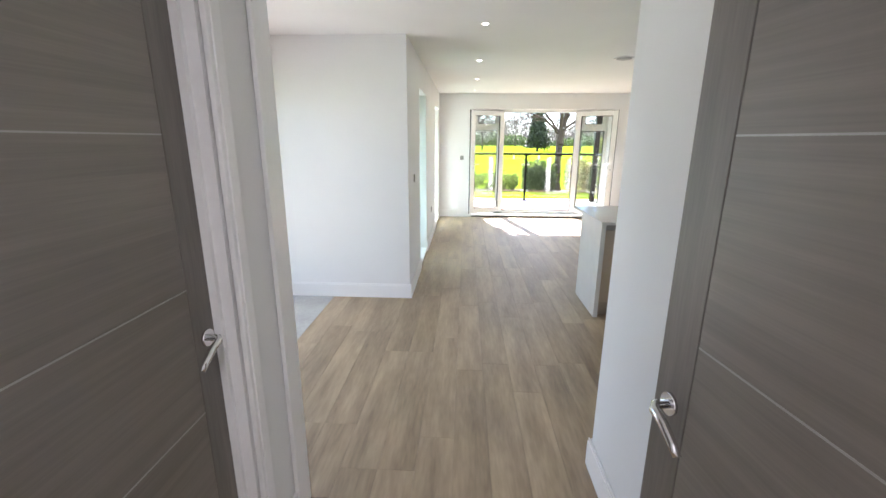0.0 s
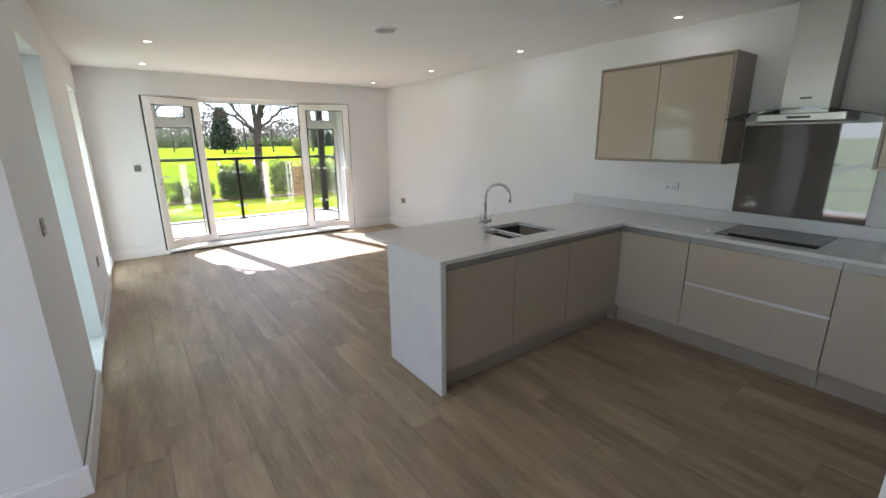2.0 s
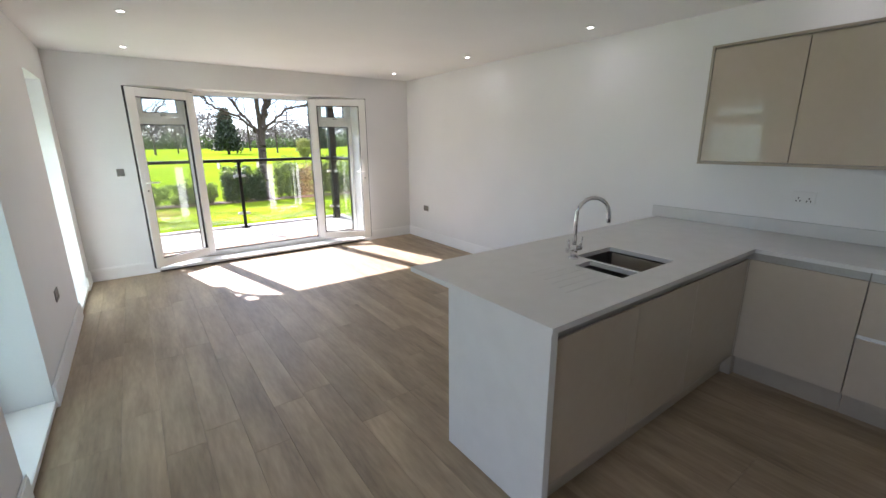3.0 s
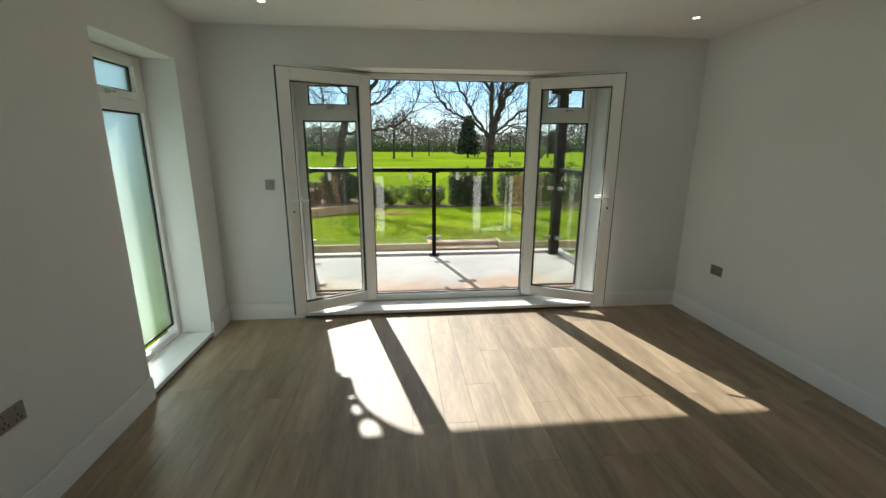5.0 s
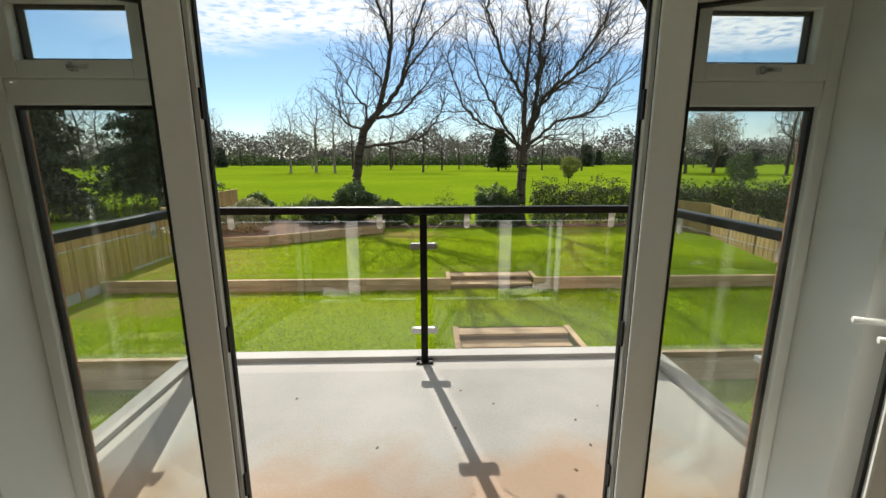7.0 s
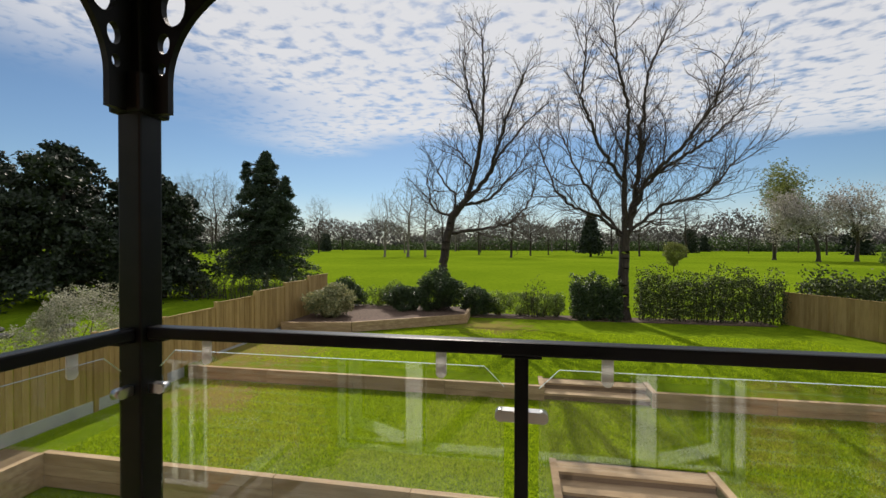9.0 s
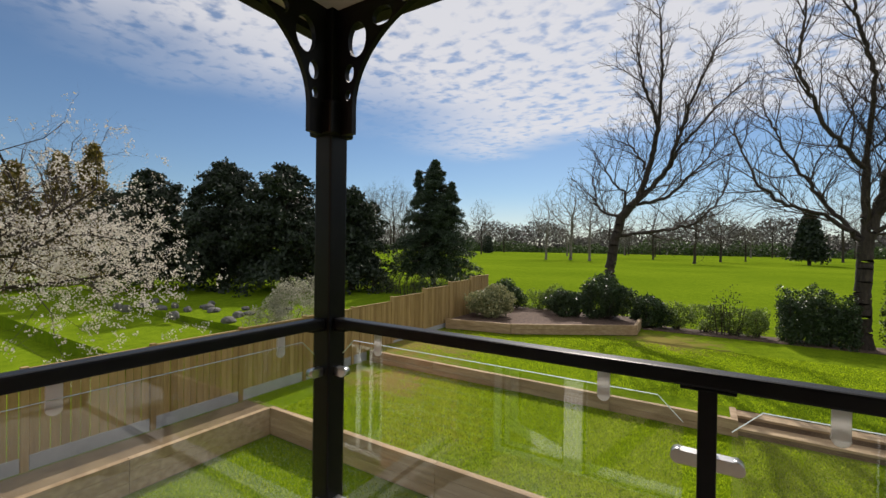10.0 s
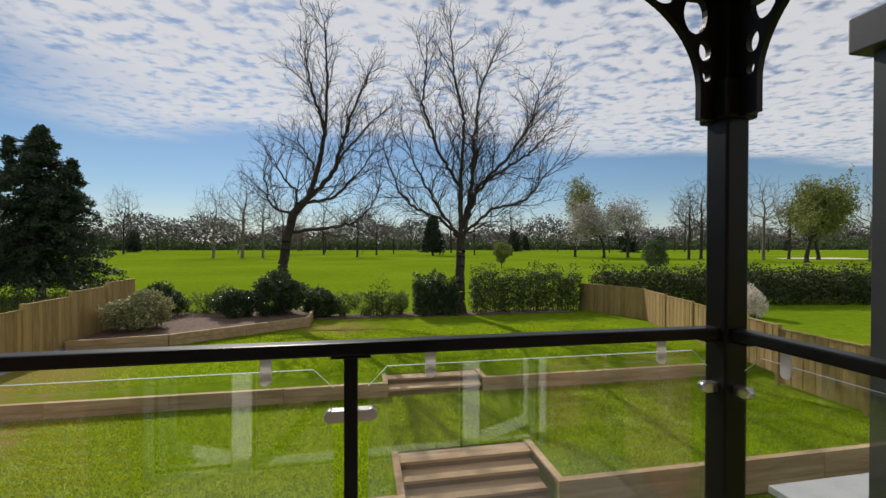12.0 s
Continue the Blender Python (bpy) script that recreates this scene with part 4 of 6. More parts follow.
def bracket_plate(depth=0.012):
    """A cast bracket in the local x-z plane: inner edge at x = 0, arching out to x = 0.72 at the top, pierced by round holes."""
    holes = [(0.127, 0.165, 0.019, 0.027), (0.136, 0.275, 0.030, 0.046), (0.185, 0.435, 0.060, 0.088), (0.345, 0.512, 0.062, 0.046), (0.49, 0.560, 0.042, 0.025), (0.61, 0.583, 0.03, 0.014)]
    n = 26
    outer = [(0.0, -0.03), (0.158, -0.03)]
    for k in range(n + 1):
        u = k / n
        outer.append((0.158 + 0.64 * (1 - math.cos(u * math.pi / 2)), 0.10 + 0.48 * math.sin(u * math.pi / 2)))
    outer += [(0.80, 0.615), (0.0, 0.615)]
    bm = bmesh.new()
    edges = []
    loops = [outer] + [[(cx + rx * math.cos(a * math.tau / 20), cz + rz * math.sin(a * math.tau / 20)) for a in range(20)] for cx, cz, rx, rz in holes]
    for lp in loops:
        vs = [bm.verts.new((x, 0, z)) for x, z in lp]
        edges += [bm.edges.new((vs[i], vs[(i + 1) % len(vs)])) for i in range(len(vs))]
    bmesh.ops.triangle_fill(bm, edges=edges, use_beauty=True)
    ext = bmesh.ops.extrude_face_region(bm, geom=list(bm.faces))
    bmesh.ops.translate(bm, vec=(0, depth, 0), verts=[e for e in ext["geom"] if isinstance(e, bmesh.types.BMVert)])
    bmesh.ops.translate(bm, vec=(0, -depth / 2, 0), verts=bm.verts)
    return bm


def clip(parent, x, y, z, along, material=None):
    """A pair of rounded glass clamps on a post, reaching out along +-x or y."""
    for s in along:
        dx, dy = s
        c = Vector((x, y, z))
        bm = tube([c, c + Vector((dx, dy, 0)) * 0.022], 0.012, 10)
        add_tube(bm, [c + Vector((dx, dy, 0)) * 0.016 + Vector((0, 0, -0.020)), c + Vector((dx, dy, 0)) * 0.016 + Vector((0, 0, 0.020))], 0.020, 14)
        add_tube(bm, [c + Vector((dx, dy, 0)) * 0.052 + Vector((dy, dx, 0)) * 0.022, c + Vector((dx, dy, 0)) * 0.052 - Vector((dy, dx, 0)) * 0.022], 0.022, 14)
        add_box(bm, c.x + min(0, dx * 0.05) - abs(dy) * 0.020, c.x + max(0, dx * 0.05) + abs(dy) * 0.020, c.y + min(0, dy * 0.05) - abs(dx) * 0.020, c.y + max(0, dy * 0.05) + abs(dx) * 0.020, z - 0.021, z + 0.021)
        part("clamp", bm, M_CLAMP, parent, "polished rounded glass clamp")


def veranda_post(x, y, arms, clips):
    p = thing("veranda_post", "black square veranda post with pierced cast brackets", "post", (x, y, 0), group="veranda posts")
    part("shaft", box(-0.058, 0.058, -0.058, 0.058, -2.75, 2.90, 0.010), M_IRON, p)
    part("base_plate", box(-0.085, 0.085, -0.085, 0.085, DZ + 0.001, DZ + 0.018, 0.003), M_IRON, p)
    part("collar", box(-0.082, 0.082, -0.082, 0.082, 2.25, 2.43, 0.016), M_IRON, p, "boxed black collar under the brackets")
    for rz in arms:
        for off in (0.0,):
            b = part("bracket", bracket_plate(0.03), M_IRON, p, "arched cast bracket pierced by round holes")
            b.matrix_local = pose(0, 0, 0, 0, 0, rz) @ pose(0, off, 2.285)
    for z in (0.36, 1.04):
        for dx, dy in clips:
            clip(p, dx * 0.058, dy * 0.058, z, ((dx, dy),))
    return p


veranda_post(RX0, RY, (0, -90), ((1, 0), (0, -1)))
veranda_post(RX1, RY, (180, -90), ((-1, 0), (0, -1)))


def handrail(name, p0, p1, label):
    """A flat-topped black rail with rounded edges, laid along x or y."""
    r = thing(name, label, "handrail")
    (x0, y0), (x1, y1) = p0, p1
    if y0 == y1:
        b = box(x0, x1, y0 - 0.034, y0 + 0.034, RTOP - 0.052, RTOP, 0.009)
    else:
        b = box(x0 - 0.034, x0 + 0.034, y0, y1, RTOP - 0.052, RTOP, 0.009)
    part("rail", b, M_IRON, r)
    for k in (0, 1):
        x, y = (x0, x1)[k], (y0, y1)[k]
        if y0 == y1:
            lug = box(x, x + (0.07 if k == 0 else -0.07), y - 0.026, y + 0.026, RTOP - 0.066, RTOP - 0.0525, 0.003)
        else:
            lug = box(x - 0.026, x + 0.026, y, y + (0.07 if k == 0 else -0.07), RTOP - 0.066, RTOP - 0.0525, 0.003)
        part("end_lug", lug, M_IRON, r, "small black fixing lug under the rail end")
    return r


front = handrail("handrail", (RX0 + 0.059, RY), (RX1 - 0.059, RY), "black powder-coated balcony handrail over glass")
west = handrail("handrail", (RX0, 8.21), (RX0, RY - 0.059), "black powder-coated side handrail over glass")
east = handrail("handrail", (RX1, 8.21), (RX1, RY - 0.059), "black powder-coated side handrail over glass")
mp_ = thing("baluster_post", "slim black baluster post carrying glass clamps", "post", (1.797, RY, 0))
part("shaft", box(-0.026, 0.026, -0.022, 0.022, DZ + 0.010, RTOP - 0.056, 0.004), M_IRON, mp_)
part("foot", box(-0.065, 0.065, -0.045, 0.045, DZ + 0.001, DZ + 0.012, 0.003), M_IRON, mp_)
part("top_bracket", box(-0.075, 0.075, -0.03, 0.03, RTOP - 0.062, RTOP - 0.0525, 0.003), M_IRON, mp_)
for s in (-1, 1):
    for bx_ in (-0.05, 0.05):
        part("bolt", disc(bx_, s * 0.028, DZ + 0.012, DZ + 0.02, 0.008, 8), M_IRON, mp_)
for z in (0.385, 1.03):
    clip(mp_, 0.026, 0, z, ((1, 0),)), clip(mp_, -0.026, 0, z, ((-1, 0),))


def glass_panel(x0, x1, y0, y1):
    """A toughened pane with cut top corners, hung from the rail by tabs."""
    g = thing("glass_panel", "clear toughened glass balustrade panel with clipped corners", "glass panel", group="balustrade panels")
    z0, z1, c = DZ + 0.10, RTOP - 0.105, 0.075
    bm = bmesh.new()
    alongx = abs(x1 - x0) > abs(y1 - y0)
    a0, a1, m = (x0, x1, y0) if alongx else (y0, y1, x0)
    prof = [(a0, z0), (a1, z0), (a1, z1 - c), (a1 - c, z1), (a0 + c, z1), (a0, z1 - c)]
    vs = [[bm.verts.new((a, m + d, z) if alongx else (m + d, a, z)) for a, z in prof] for d in (-0.005, 0.005)]
    bm.faces.new(vs[0]), bm.faces.new(vs[1][::-1])
    part("pane", bm, M_GLASS, g)
    edge = bmesh.new()
    for i in (2, 3, 4):
        j = i + 1
        q = [(prof[i], -0.005), (prof[j], -0.005), (prof[j], 0.005), (prof[i], 0.005)]
        edge.faces.new([edge.verts.new((p[0], m + d, p[1] + 0.0008) if alongx else (m + d, p[0], p[1] + 0.0008)) for p, d in q])
    part("polished_edge", edge, M_EDGE, g, "pale polished glass edge")
    n = 2
    for k in range(n):
        a = a0 + (a1 - a0) * (0.16 + 0.68 * k / (n - 1))
        h = tube([((a, m - 0.016, z1 - 0.03) if alongx else (m - 0.016, a, z1 - 0.03)), ((a, m - 0.006, z1 - 0.03) if alongx else (m - 0.006, a, z1 - 0.03))], 0.021, 16)
        add_box(h, *((a - 0.0205, a + 0.0205, m - 0.015, m - 0.007) if alongx else (m - 0.015, m - 0.007, a - 0.0205, a + 0.0205)), z1 - 0.03, RTOP - 0.053)
        part("tab", h, M_TAB, g, "rounded steel hanging tab")
    return g


M_EDGE = paint("glass_edge", (0.6, 0.72, 0.66), (0.7, 0.8, 0.75), 0.2)
glass_panel(RX0 + 0.10, 1.797 - 0.065, RY, RY)
glass_panel(1.797 + 0.065, RX1 - 0.10, RY, RY)
glass_panel(RX0, RX0, 8.26, RY - 0.10)
glass_panel(RX1, RX1, 8.26, RY - 0.10)

rng = random.Random(41)
for k in range(9):
    lx, ly = rng.uniform(0.6, 3.1), rng.uniform(8.35, 9.35)
    bm = bmesh.new()
    vs = [bm.verts.new((0.011 * math.cos(a), 0.007 * math.sin(a), 0.0012 + 0.003 * abs(math.sin(a)))) for a in [i * math.tau / 8 for i in range(8)]]
    bm.faces.new(vs)
    o = solid("dead_leaf", bm, M_JOINT, "small dry brown leaf lying on the deck", "leaf", "", "fallen leaves")
    o.matrix_world = pose(lx, ly, DZ, 0, 0, rng.uniform(0, 360))

# pale landing outside the side entrance
solid("landing_deck", box(-4.4, -2.17, 0.3, 3.4, -0.22, -0.03, 0.004), M_DECK, "pale grey landing outside the side entrance", "balcony floor", "structure")

# ground-floor wing behind the balcony, with its own glazed garden doors
WX0, WX1, WTOP = -4.95, -3.55, -0.36
wall("wing_wall", (-6.2, WX0, 4.52, 4.72, -2.75, -0.23), (WX1, -0.67, 4.52, 4.72, -2.75, -0.23), (WX0, WX1, 4.52, 4.72, WTOP, -0.23), (-6.2, -6.0, -3.0, 4.52, -2.75, -0.23), label="orange brick wall of the ground-floor wing", material=M_BRICK)
solid("wing_roof", box(-6.2, -0.67, -3.0, 4.72, -0.228, -0.221), M_CONCRETE, "flat grey roof of the ground-floor wing", "roof", "structure")
solid("wing_floor", box(-5.99, -0.67, -3.0, 4.51, -2.72, -2.6), M_CONCRETE, "grey floor inside the ground-floor wing", "floor", "structure")
gd = thing("door_4", "white uPVC glazed garden door with side light and fanlight", "door", (WX0, 4.68, LOW_DOOR), kind="structure")
gw, gh = WX1 - WX0, WTOP - LOW_DOOR
part("frame", frame_bars(0.003, gw - 0.003, 0, gh - 0.003, 0.07, -0.035, 0.03), M_PVC, gd)
part("mullion", box(gw - 0.72, gw - 0.60, -0.034, 0.025, 0.07, gh - 0.07, 0.006), M_PVC, gd)
part("mullion", box(gw - 0.37, gw - 0.29, -0.034, 0.025, 0.07, gh - 0.07, 0.006), M_PVC, gd)
part("transom", box(gw - 0.60, gw - 0.37, -0.033, 0.024, gh - 0.52, gh - 0.44, 0.006), M_PVC, gd)
for xa, xb, za, zb in ((0.07, gw - 0.72, 0.07, gh - 0.07), (gw - 0.60, gw - 0.37, 0.07, gh - 0.52), (gw - 0.60, gw - 0.37, gh - 0.44, gh - 0.07), (gw - 0.29, gw - 0.07, 0.07, gh - 0.07)):
    no_shadow(part("pane", box(xa, xb, -0.008, 0.008, za, zb), M_PANE, gd))

# neighbouring wing of the house
wing = thing("wing_pillar", "anthracite clad corner pillar of the neighbouring wing", "pillar")
part("shaft", box(4.86, 5.6, 9.55, 9.9, -2.75, 2.86, 0.004), M_DARKGREY, wing)
part("cap", box(4.78, 5.7, 9.46, 9.98, 2.86, 3.08, 0.01), M_DARKGREY, wing)

shed = thing("garden_store", "low garden store with a flat grey roof", "shed")
part("walls", box(6.4, 8.4, 10.3, 11.7, -2.75, -1.08, 0.004), M_DARKGREY, shed)
part("roof", box(6.3, 8.5, 10.2, 11.8, -1.08, -1.0, 0.006), M_CONCRETE, shed, "flat grey roof")
# ---- garden and distance ----
LOW, MID, UP = -2.62, -2.05, -1.75
YL, YU = 14.0, 18.25                     # the two retaining walls
FXL, FXR = -7.5, 12.6                    # fence lines
S1, S2 = (2.45, 4.84, 15.38), (2.43, 4.84, 19.0)   # recesses of the two flights of steps


def ground_mesh():
    """One stepped sheet from behind the house to the horizon."""
    xs = [-1500, -300, FXL, -6.5, S1[0], S2[0], S2[1], S1[1], FXR, 300, 1500]
    xs = sorted(set(xs))
    ys = [-300, -10, YL, S1[2], YU, S2[2], 60, 300, 2500]

    def level(x, y):
        if x < FXL or x > FXR:
            return UP if y > YU else (MID if y > YL - 4 else LOW) if x < FXL else (UP if y > YU else MID if y > YL else LOW)
        if y < YL:
            return LOW if x > -6.5 else MID
        if y < S1[2] and S1[0] < x < S1[1]:
            return LOW
        if y < YU:
            return MID
        if y < S2[2] and S2[0] < x < S2[1]:
            return MID
        return UP

    bm = bmesh.new()
    for x0, x1 in zip(xs, xs[1:]):
        for y0, y1 in zip(ys, ys[1:]):
            z = level((x0 + x1) / 2, (y0 + y1) / 2)
            bm.faces.new([bm.verts.new((*p, z)) for p in ((x0, y0), (x1, y0), (x1, y1), (x0, y1))])
            xn = x1 + 0.01
            if xn < 1500:
                z2 = level(xn, (y0 + y1) / 2)
                if z2 != z:
                    bm.faces.new([bm.verts.new(p) for p in ((x1, y0, z), (x1, y1, z), (x1, y1, z2), (x1, y0, z2))])
            yn = y1 + 0.01
            if yn < 2500:
                z2 = level((x0 + x1) / 2, yn)
                if z2 != z:
                    bm.faces.new([bm.verts.new(p) for p in ((x0, y1, z), (x1, y1, z), (x1, y1, z2), (x0, y1, z2))])
    return bm


solid("ground", ground_mesh(), M_LAWN, "bright green mown lawns and golf fairway in sunshine", "grass", "structure")


def sleeper_wall(name, label, runs, ztop, zbot, parts_len=2.4):
    """Courses of oak sleepers on edge, along x or y."""
    w = thing(name, label, "retaining wall")
    meshes = {}
    for x0, y0, x1, y1 in runs:
        length = math.hypot(x1 - x0, y1 - y0)
        yaw = math.degrees(math.atan2(y1 - y0, x1 - x0))
        n = max(1, round(length / parts_len))
        ln = length / n
        zs = ztop
        while zs > zbot + 0.02:
            h = min(0.2, zs - zbot)
            for k in range(n):
                key = (round(ln, 3), round(h, 3))
                if key not in meshes:
                    o = finish("sleeper", box(0.004, ln - 0.004, -0.06, 0.06, 0.003, h - 0.003, 0.008), M_SLEEPER)
                    meshes[key] = o.data
                else:
                    o = new("sleeper", meshes[key])
                o.parent = w
                o.matrix_local = pose(x0, y0, zs - h, 0, 0, yaw) @ pose(k * ln, 0, 0)
            zs -= h
    return w


sleeper_wall("sleeper_wall", "oak sleeper retaining wall below the middle lawn", [(-6.5, YL, S1[0], YL), (S1[1], YL, FXR - 0.1, YL), (S1[0] - 0.06, YL + 0.06, S1[0] - 0.06, S1[2]), (S1[1] + 0.06, YL + 0.06, S1[1] + 0.06, S1[2]), (-6.5, 8.5, -6.5, YL - 0.06)], MID + 0.05, LOW)
sleeper_wall("sleeper_wall", "oak sleeper retaining wall below the upper lawn", [(FXL + 0.2, YU, S2[0], YU), (S2[1], YU, FXR - 0.1, YU), (S2[0] - 0.06, YU + 0.06, S2[0] - 0.06, S2[2]), (S2[1] + 0.06, YU + 0.06, S2[1] + 0.06, S2[2])], UP + 0.05, MID)


def garden_steps(label, x0, x1, y_front, y_back, z0, z1, n):
    s = thing("garden_steps", label, "steps")
    going, rise = (y_back - y_front) / n, (z1 - z0) / n
    for i in range(n):
        part("riser", box(x0 + 0.003, x1 - 0.003, y_front + i * going + 0.02, y_front + i * going + 0.12, z0 + i * rise, z0 + (i + 1) * rise - 0.052, 0.004), M_SHADEWOOD, s, "timber riser with shade painted into its dark colour")
        part("tread", box(x0 + 0.003, x1 - 0.003, y_front + i * going, y_front + (i + 1) * going + 0.06, z0 + (i + 1) * rise - 0.05, z0 + (i + 1) * rise, 0.006), M_SLEEPER, s)


# step timber darkened for the risers: their shade is painted in
M_SHADEWOOD = paint("shade_dark_timber", (0.13, 0.085, 0.055), (0.2, 0.14, 0.09), 0.85, scale=2, fine_scale=20, bump=0.2)
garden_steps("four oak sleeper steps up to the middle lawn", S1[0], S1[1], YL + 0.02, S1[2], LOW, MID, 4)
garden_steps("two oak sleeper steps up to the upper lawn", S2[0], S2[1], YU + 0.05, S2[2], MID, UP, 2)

# raised bark bed at the far end
sleeper_wall("sleeper_edging", "sleeper edging of the raised shrub bed", [(-7.3, 22.9, -4.6, 23.4), (-4.6, 23.4, -0.45, 26.1), (-0.45, 26.1, -0.5, 28.3)], UP + 0.42, UP)
bed = bmesh.new()
outline = ((-7.38, 22.98), (-4.63, 23.49), (-0.54, 26.16), (-0.58, 28.9), (-7.38, 28.9))
low, high = [[bed.verts.new((*p, UP + z)) for p in outline] for z in (-0.1, 0.33)]
bed.faces.new(low), bed.faces.new(high)
for k in range(5):
    bed.faces.new((low[k], low[(k + 1) % 5], high[(k + 1) % 5], high[k]))
solid("mulch_bed", bed, M_MULCH, "brown bark mulch in the raised bed", "flower bed", "structure")
solid("soil_strip", box(-0.4, FXR, 27.7, 28.9, UP - 0.1, UP + 0.03, 0.01), M_MULCH, "dark soil strip under the boundary hedge", "flower bed", "structure")
solid("gravel_strip", box(FXL + 0.1, -6.57, 8.4, YL, MID - 0.1, MID + 0.01), M_SOIL, "bare soil strip between fence and sleepers", "soil", "structure")


def blotch(name, cx, cy, z, rx, ry, material, label, seed):
    rng = random.Random(seed)
    bm = bmesh.new()
    ph = [rng.uniform(0, 6.28) for _ in range(4)]
    vs = [bm.verts.new((cx + rx * k_r * math.cos(a), cy + ry * k_r * math.sin(a), z)) for a in [i * math.tau / 36 for i in range(36)] for k_r in [1 + 0.18 * math.sin(3 * a + ph[0]) + 0.12 * math.sin(5 * a + ph[1]) + 0.07 * math.sin(9 * a + ph[2])]]
    bm.faces.new(vs)
    solid(name, bm, material, label, "soil", "structure")


blotch("bunker_sand", 125, 100, UP + 0.02, 12, 7, M_SAND, "pale sand of a golf bunker", 6)


# ---- fences ----
def board_fence(name, label, pts, ztops, zbots, bw, post_every, gravel=0.0, max_parts=140):
    """A close-boarded fence along a polyline: upright boards, posts, cap rail and gravel boards."""
    f = thing(name, label, "fence")
    board = {}
    count = 0
    for (p0, p1), (t0, t1), (b0, b1) in zip(zip(pts, pts[1:]), zip(ztops, ztops[1:]), zip(zbots, zbots[1:])):
        d = Vector((p1[0] - p0[0], p1[1] - p0[1], 0))
        n = max(1, round(d.length / post_every))
        yaw = math.degrees(math.atan2(d.y, d.x))
        for k in range(n):
            ln = d.length / n
            u = k / n
            base = Vector((p0[0], p0[1], 0)) + d * u
            zt, zb = t0 + (t1 - t0) * u, b0 + (b1 - b0) * u
            post = part("post", box(-0.05, 0.05, -0.05, 0.05, zb - 0.3, zt + 0.04, 0.01), M_FENCE, f)
            post.matrix_local = pose(base.x, base.y, 0, 0, 0, yaw)
            if gravel:
                g = part("gravel_board", box(0.06, ln - 0.06, -0.025, 0.025, zb - 0.25, zb + gravel, 0.005), M_CONCRETE, f, "grey concrete gravel board")
                g.matrix_local = pose(base.x, base.y, 0, 0, 0, yaw)
            cap = part("cap_rail", box(0.05, ln - 0.05, -0.03, 0.03, zt - 0.02, zt + 0.015, 0.004), M_FENCE, f)
            cap.matrix_local = pose(base.x, base.y, 0, 0, 0, yaw)
            nb = int((ln - 0.12) / bw)
            h = zt - 0.02 - zb - gravel
            key = round(h, 2)
            if key not in board:
                o = finish("board", box(0.002, bw - 0.002, -0.011, 0.011, 0, h, 0.003), M_FENCE)
                board[key] = o.data
                bpy.data.objects.remove(o)
            for j in range(nb):
                o = new("board", board[key])
                o.parent = f
                o.matrix_local = pose(base.x, base.y, zb + gravel, 0, 0, yaw) @ pose(0.06 + j * (ln - 0.12) / nb, 0.008 * (j % 2), 0)
    return f


board_fence("garden_fence", "tall close-boarded timber fence with concrete gravel boards", [(FXL, 8.3), (FXL, 17.6), (FXL, 27.4)], (-0.42, -0.28, 0.40), (MID + 0.02, MID + 0.05, UP + 0.25), 0.125, 1.85, 0.22)
board_fence("garden_fence", "close-boarded timber fence along the lawns", [(12.6, 9.0), (12.75, 17.2), (14.6, 25.2), (13.2, 28.6)], (-0.75, -0.45, -0.33, -0.36), (LOW, MID + 0.3, UP, UP), 0.14, 1.85)


# ---- trees and shrubs ----
def limb(V, F, p0, p1, r0, r1, sides):
    d = (p1 - p0)
    if d.length < 1e-5:
        return
    d = d.normalized()
    a = d.cross(Vector((0.31, 0.2, 0.93)) if abs(d.z) < 0.9 else Vector((1, 0.1, 0))).normalized()
    b = d.cross(a)
    i = len(V)
    for p, r in ((p0, r0), (p1, r1)):
        for k in range(sides):
            an = k * math.tau / sides
            V.append(p + (a * math.cos(an) + b * math.sin(an)) * r)
    for k in range(sides):
        k2 = (k + 1) % sides
        F.append((i + k, i + k2, i + sides + k2, i + sides + k))


def grow(rng, big, small, p, d, length, r, level, top, spread, gnarl, tips, lift=0.12, kids=None, path=None):
    """One branch in short bending lengths, and its side branches."""
    n = (7, 6, 5, 4, 3, 2)[min(level, 5)]
    step = length / n
    kids = kids or (7, 6, 5, 4, 3)
    side = rng.uniform(0, 6.28)
    r0 = r
    if path:
        n = len(path)
    for i in range(n):
        q = Vector(path[i]) if path else p + d * step
        if path:
            d = (q - p).normalized()
        rr = r * (1 - ((1.9 if i > 2 else 0.5) if path else 0.62) / n)
        V, F = big if level <= 1 else small
        limb(V, F, p, q, r, rr, (9, 7, 5, 4, 3, 3)[min(level, 5)])
        p, r = q, rr
        d = (d + Vector((rng.gauss(0, gnarl), rng.gauss(0, gnarl), rng.gauss(0, gnarl) + lift * (0.5 if level else 0.2)))).normalized()
        if level < top and (level > 0 or i >= (3 if path else 2)):
            m = kids[level] / (n - (2 if level == 0 else 0))
            m = int(m) + (rng.random() < m - int(m))
            for _ in range(m):
                side += 2.4 + rng.uniform(-0.5, 0.5)
                a = d.cross(Vector((0, 0, 1)) if abs(d.z) < 0.9 else Vector((1, 0, 0))).normalized()
                b = d.cross(a)
                tilt = spread * rng.uniform(0.7, 1.25)
                nd = (d * math.cos(tilt) + (a * math.cos(side) + b * math.sin(side)) * math.sin(tilt)).normalized()
                ln = length * rng.uniform(0.45, 0.72) * (1.05 - 0.45 * i / n if path else 1 - 0.35 * i / n if level == 0 else 1)
                grow(rng, big, small, p, nd, ln, max(r, 0.3 * r0) * rng.uniform(0.40, 0.62), level + 1, top, spread, gnarl * 1.12, tips, lift, kids)
    tips.append(p)


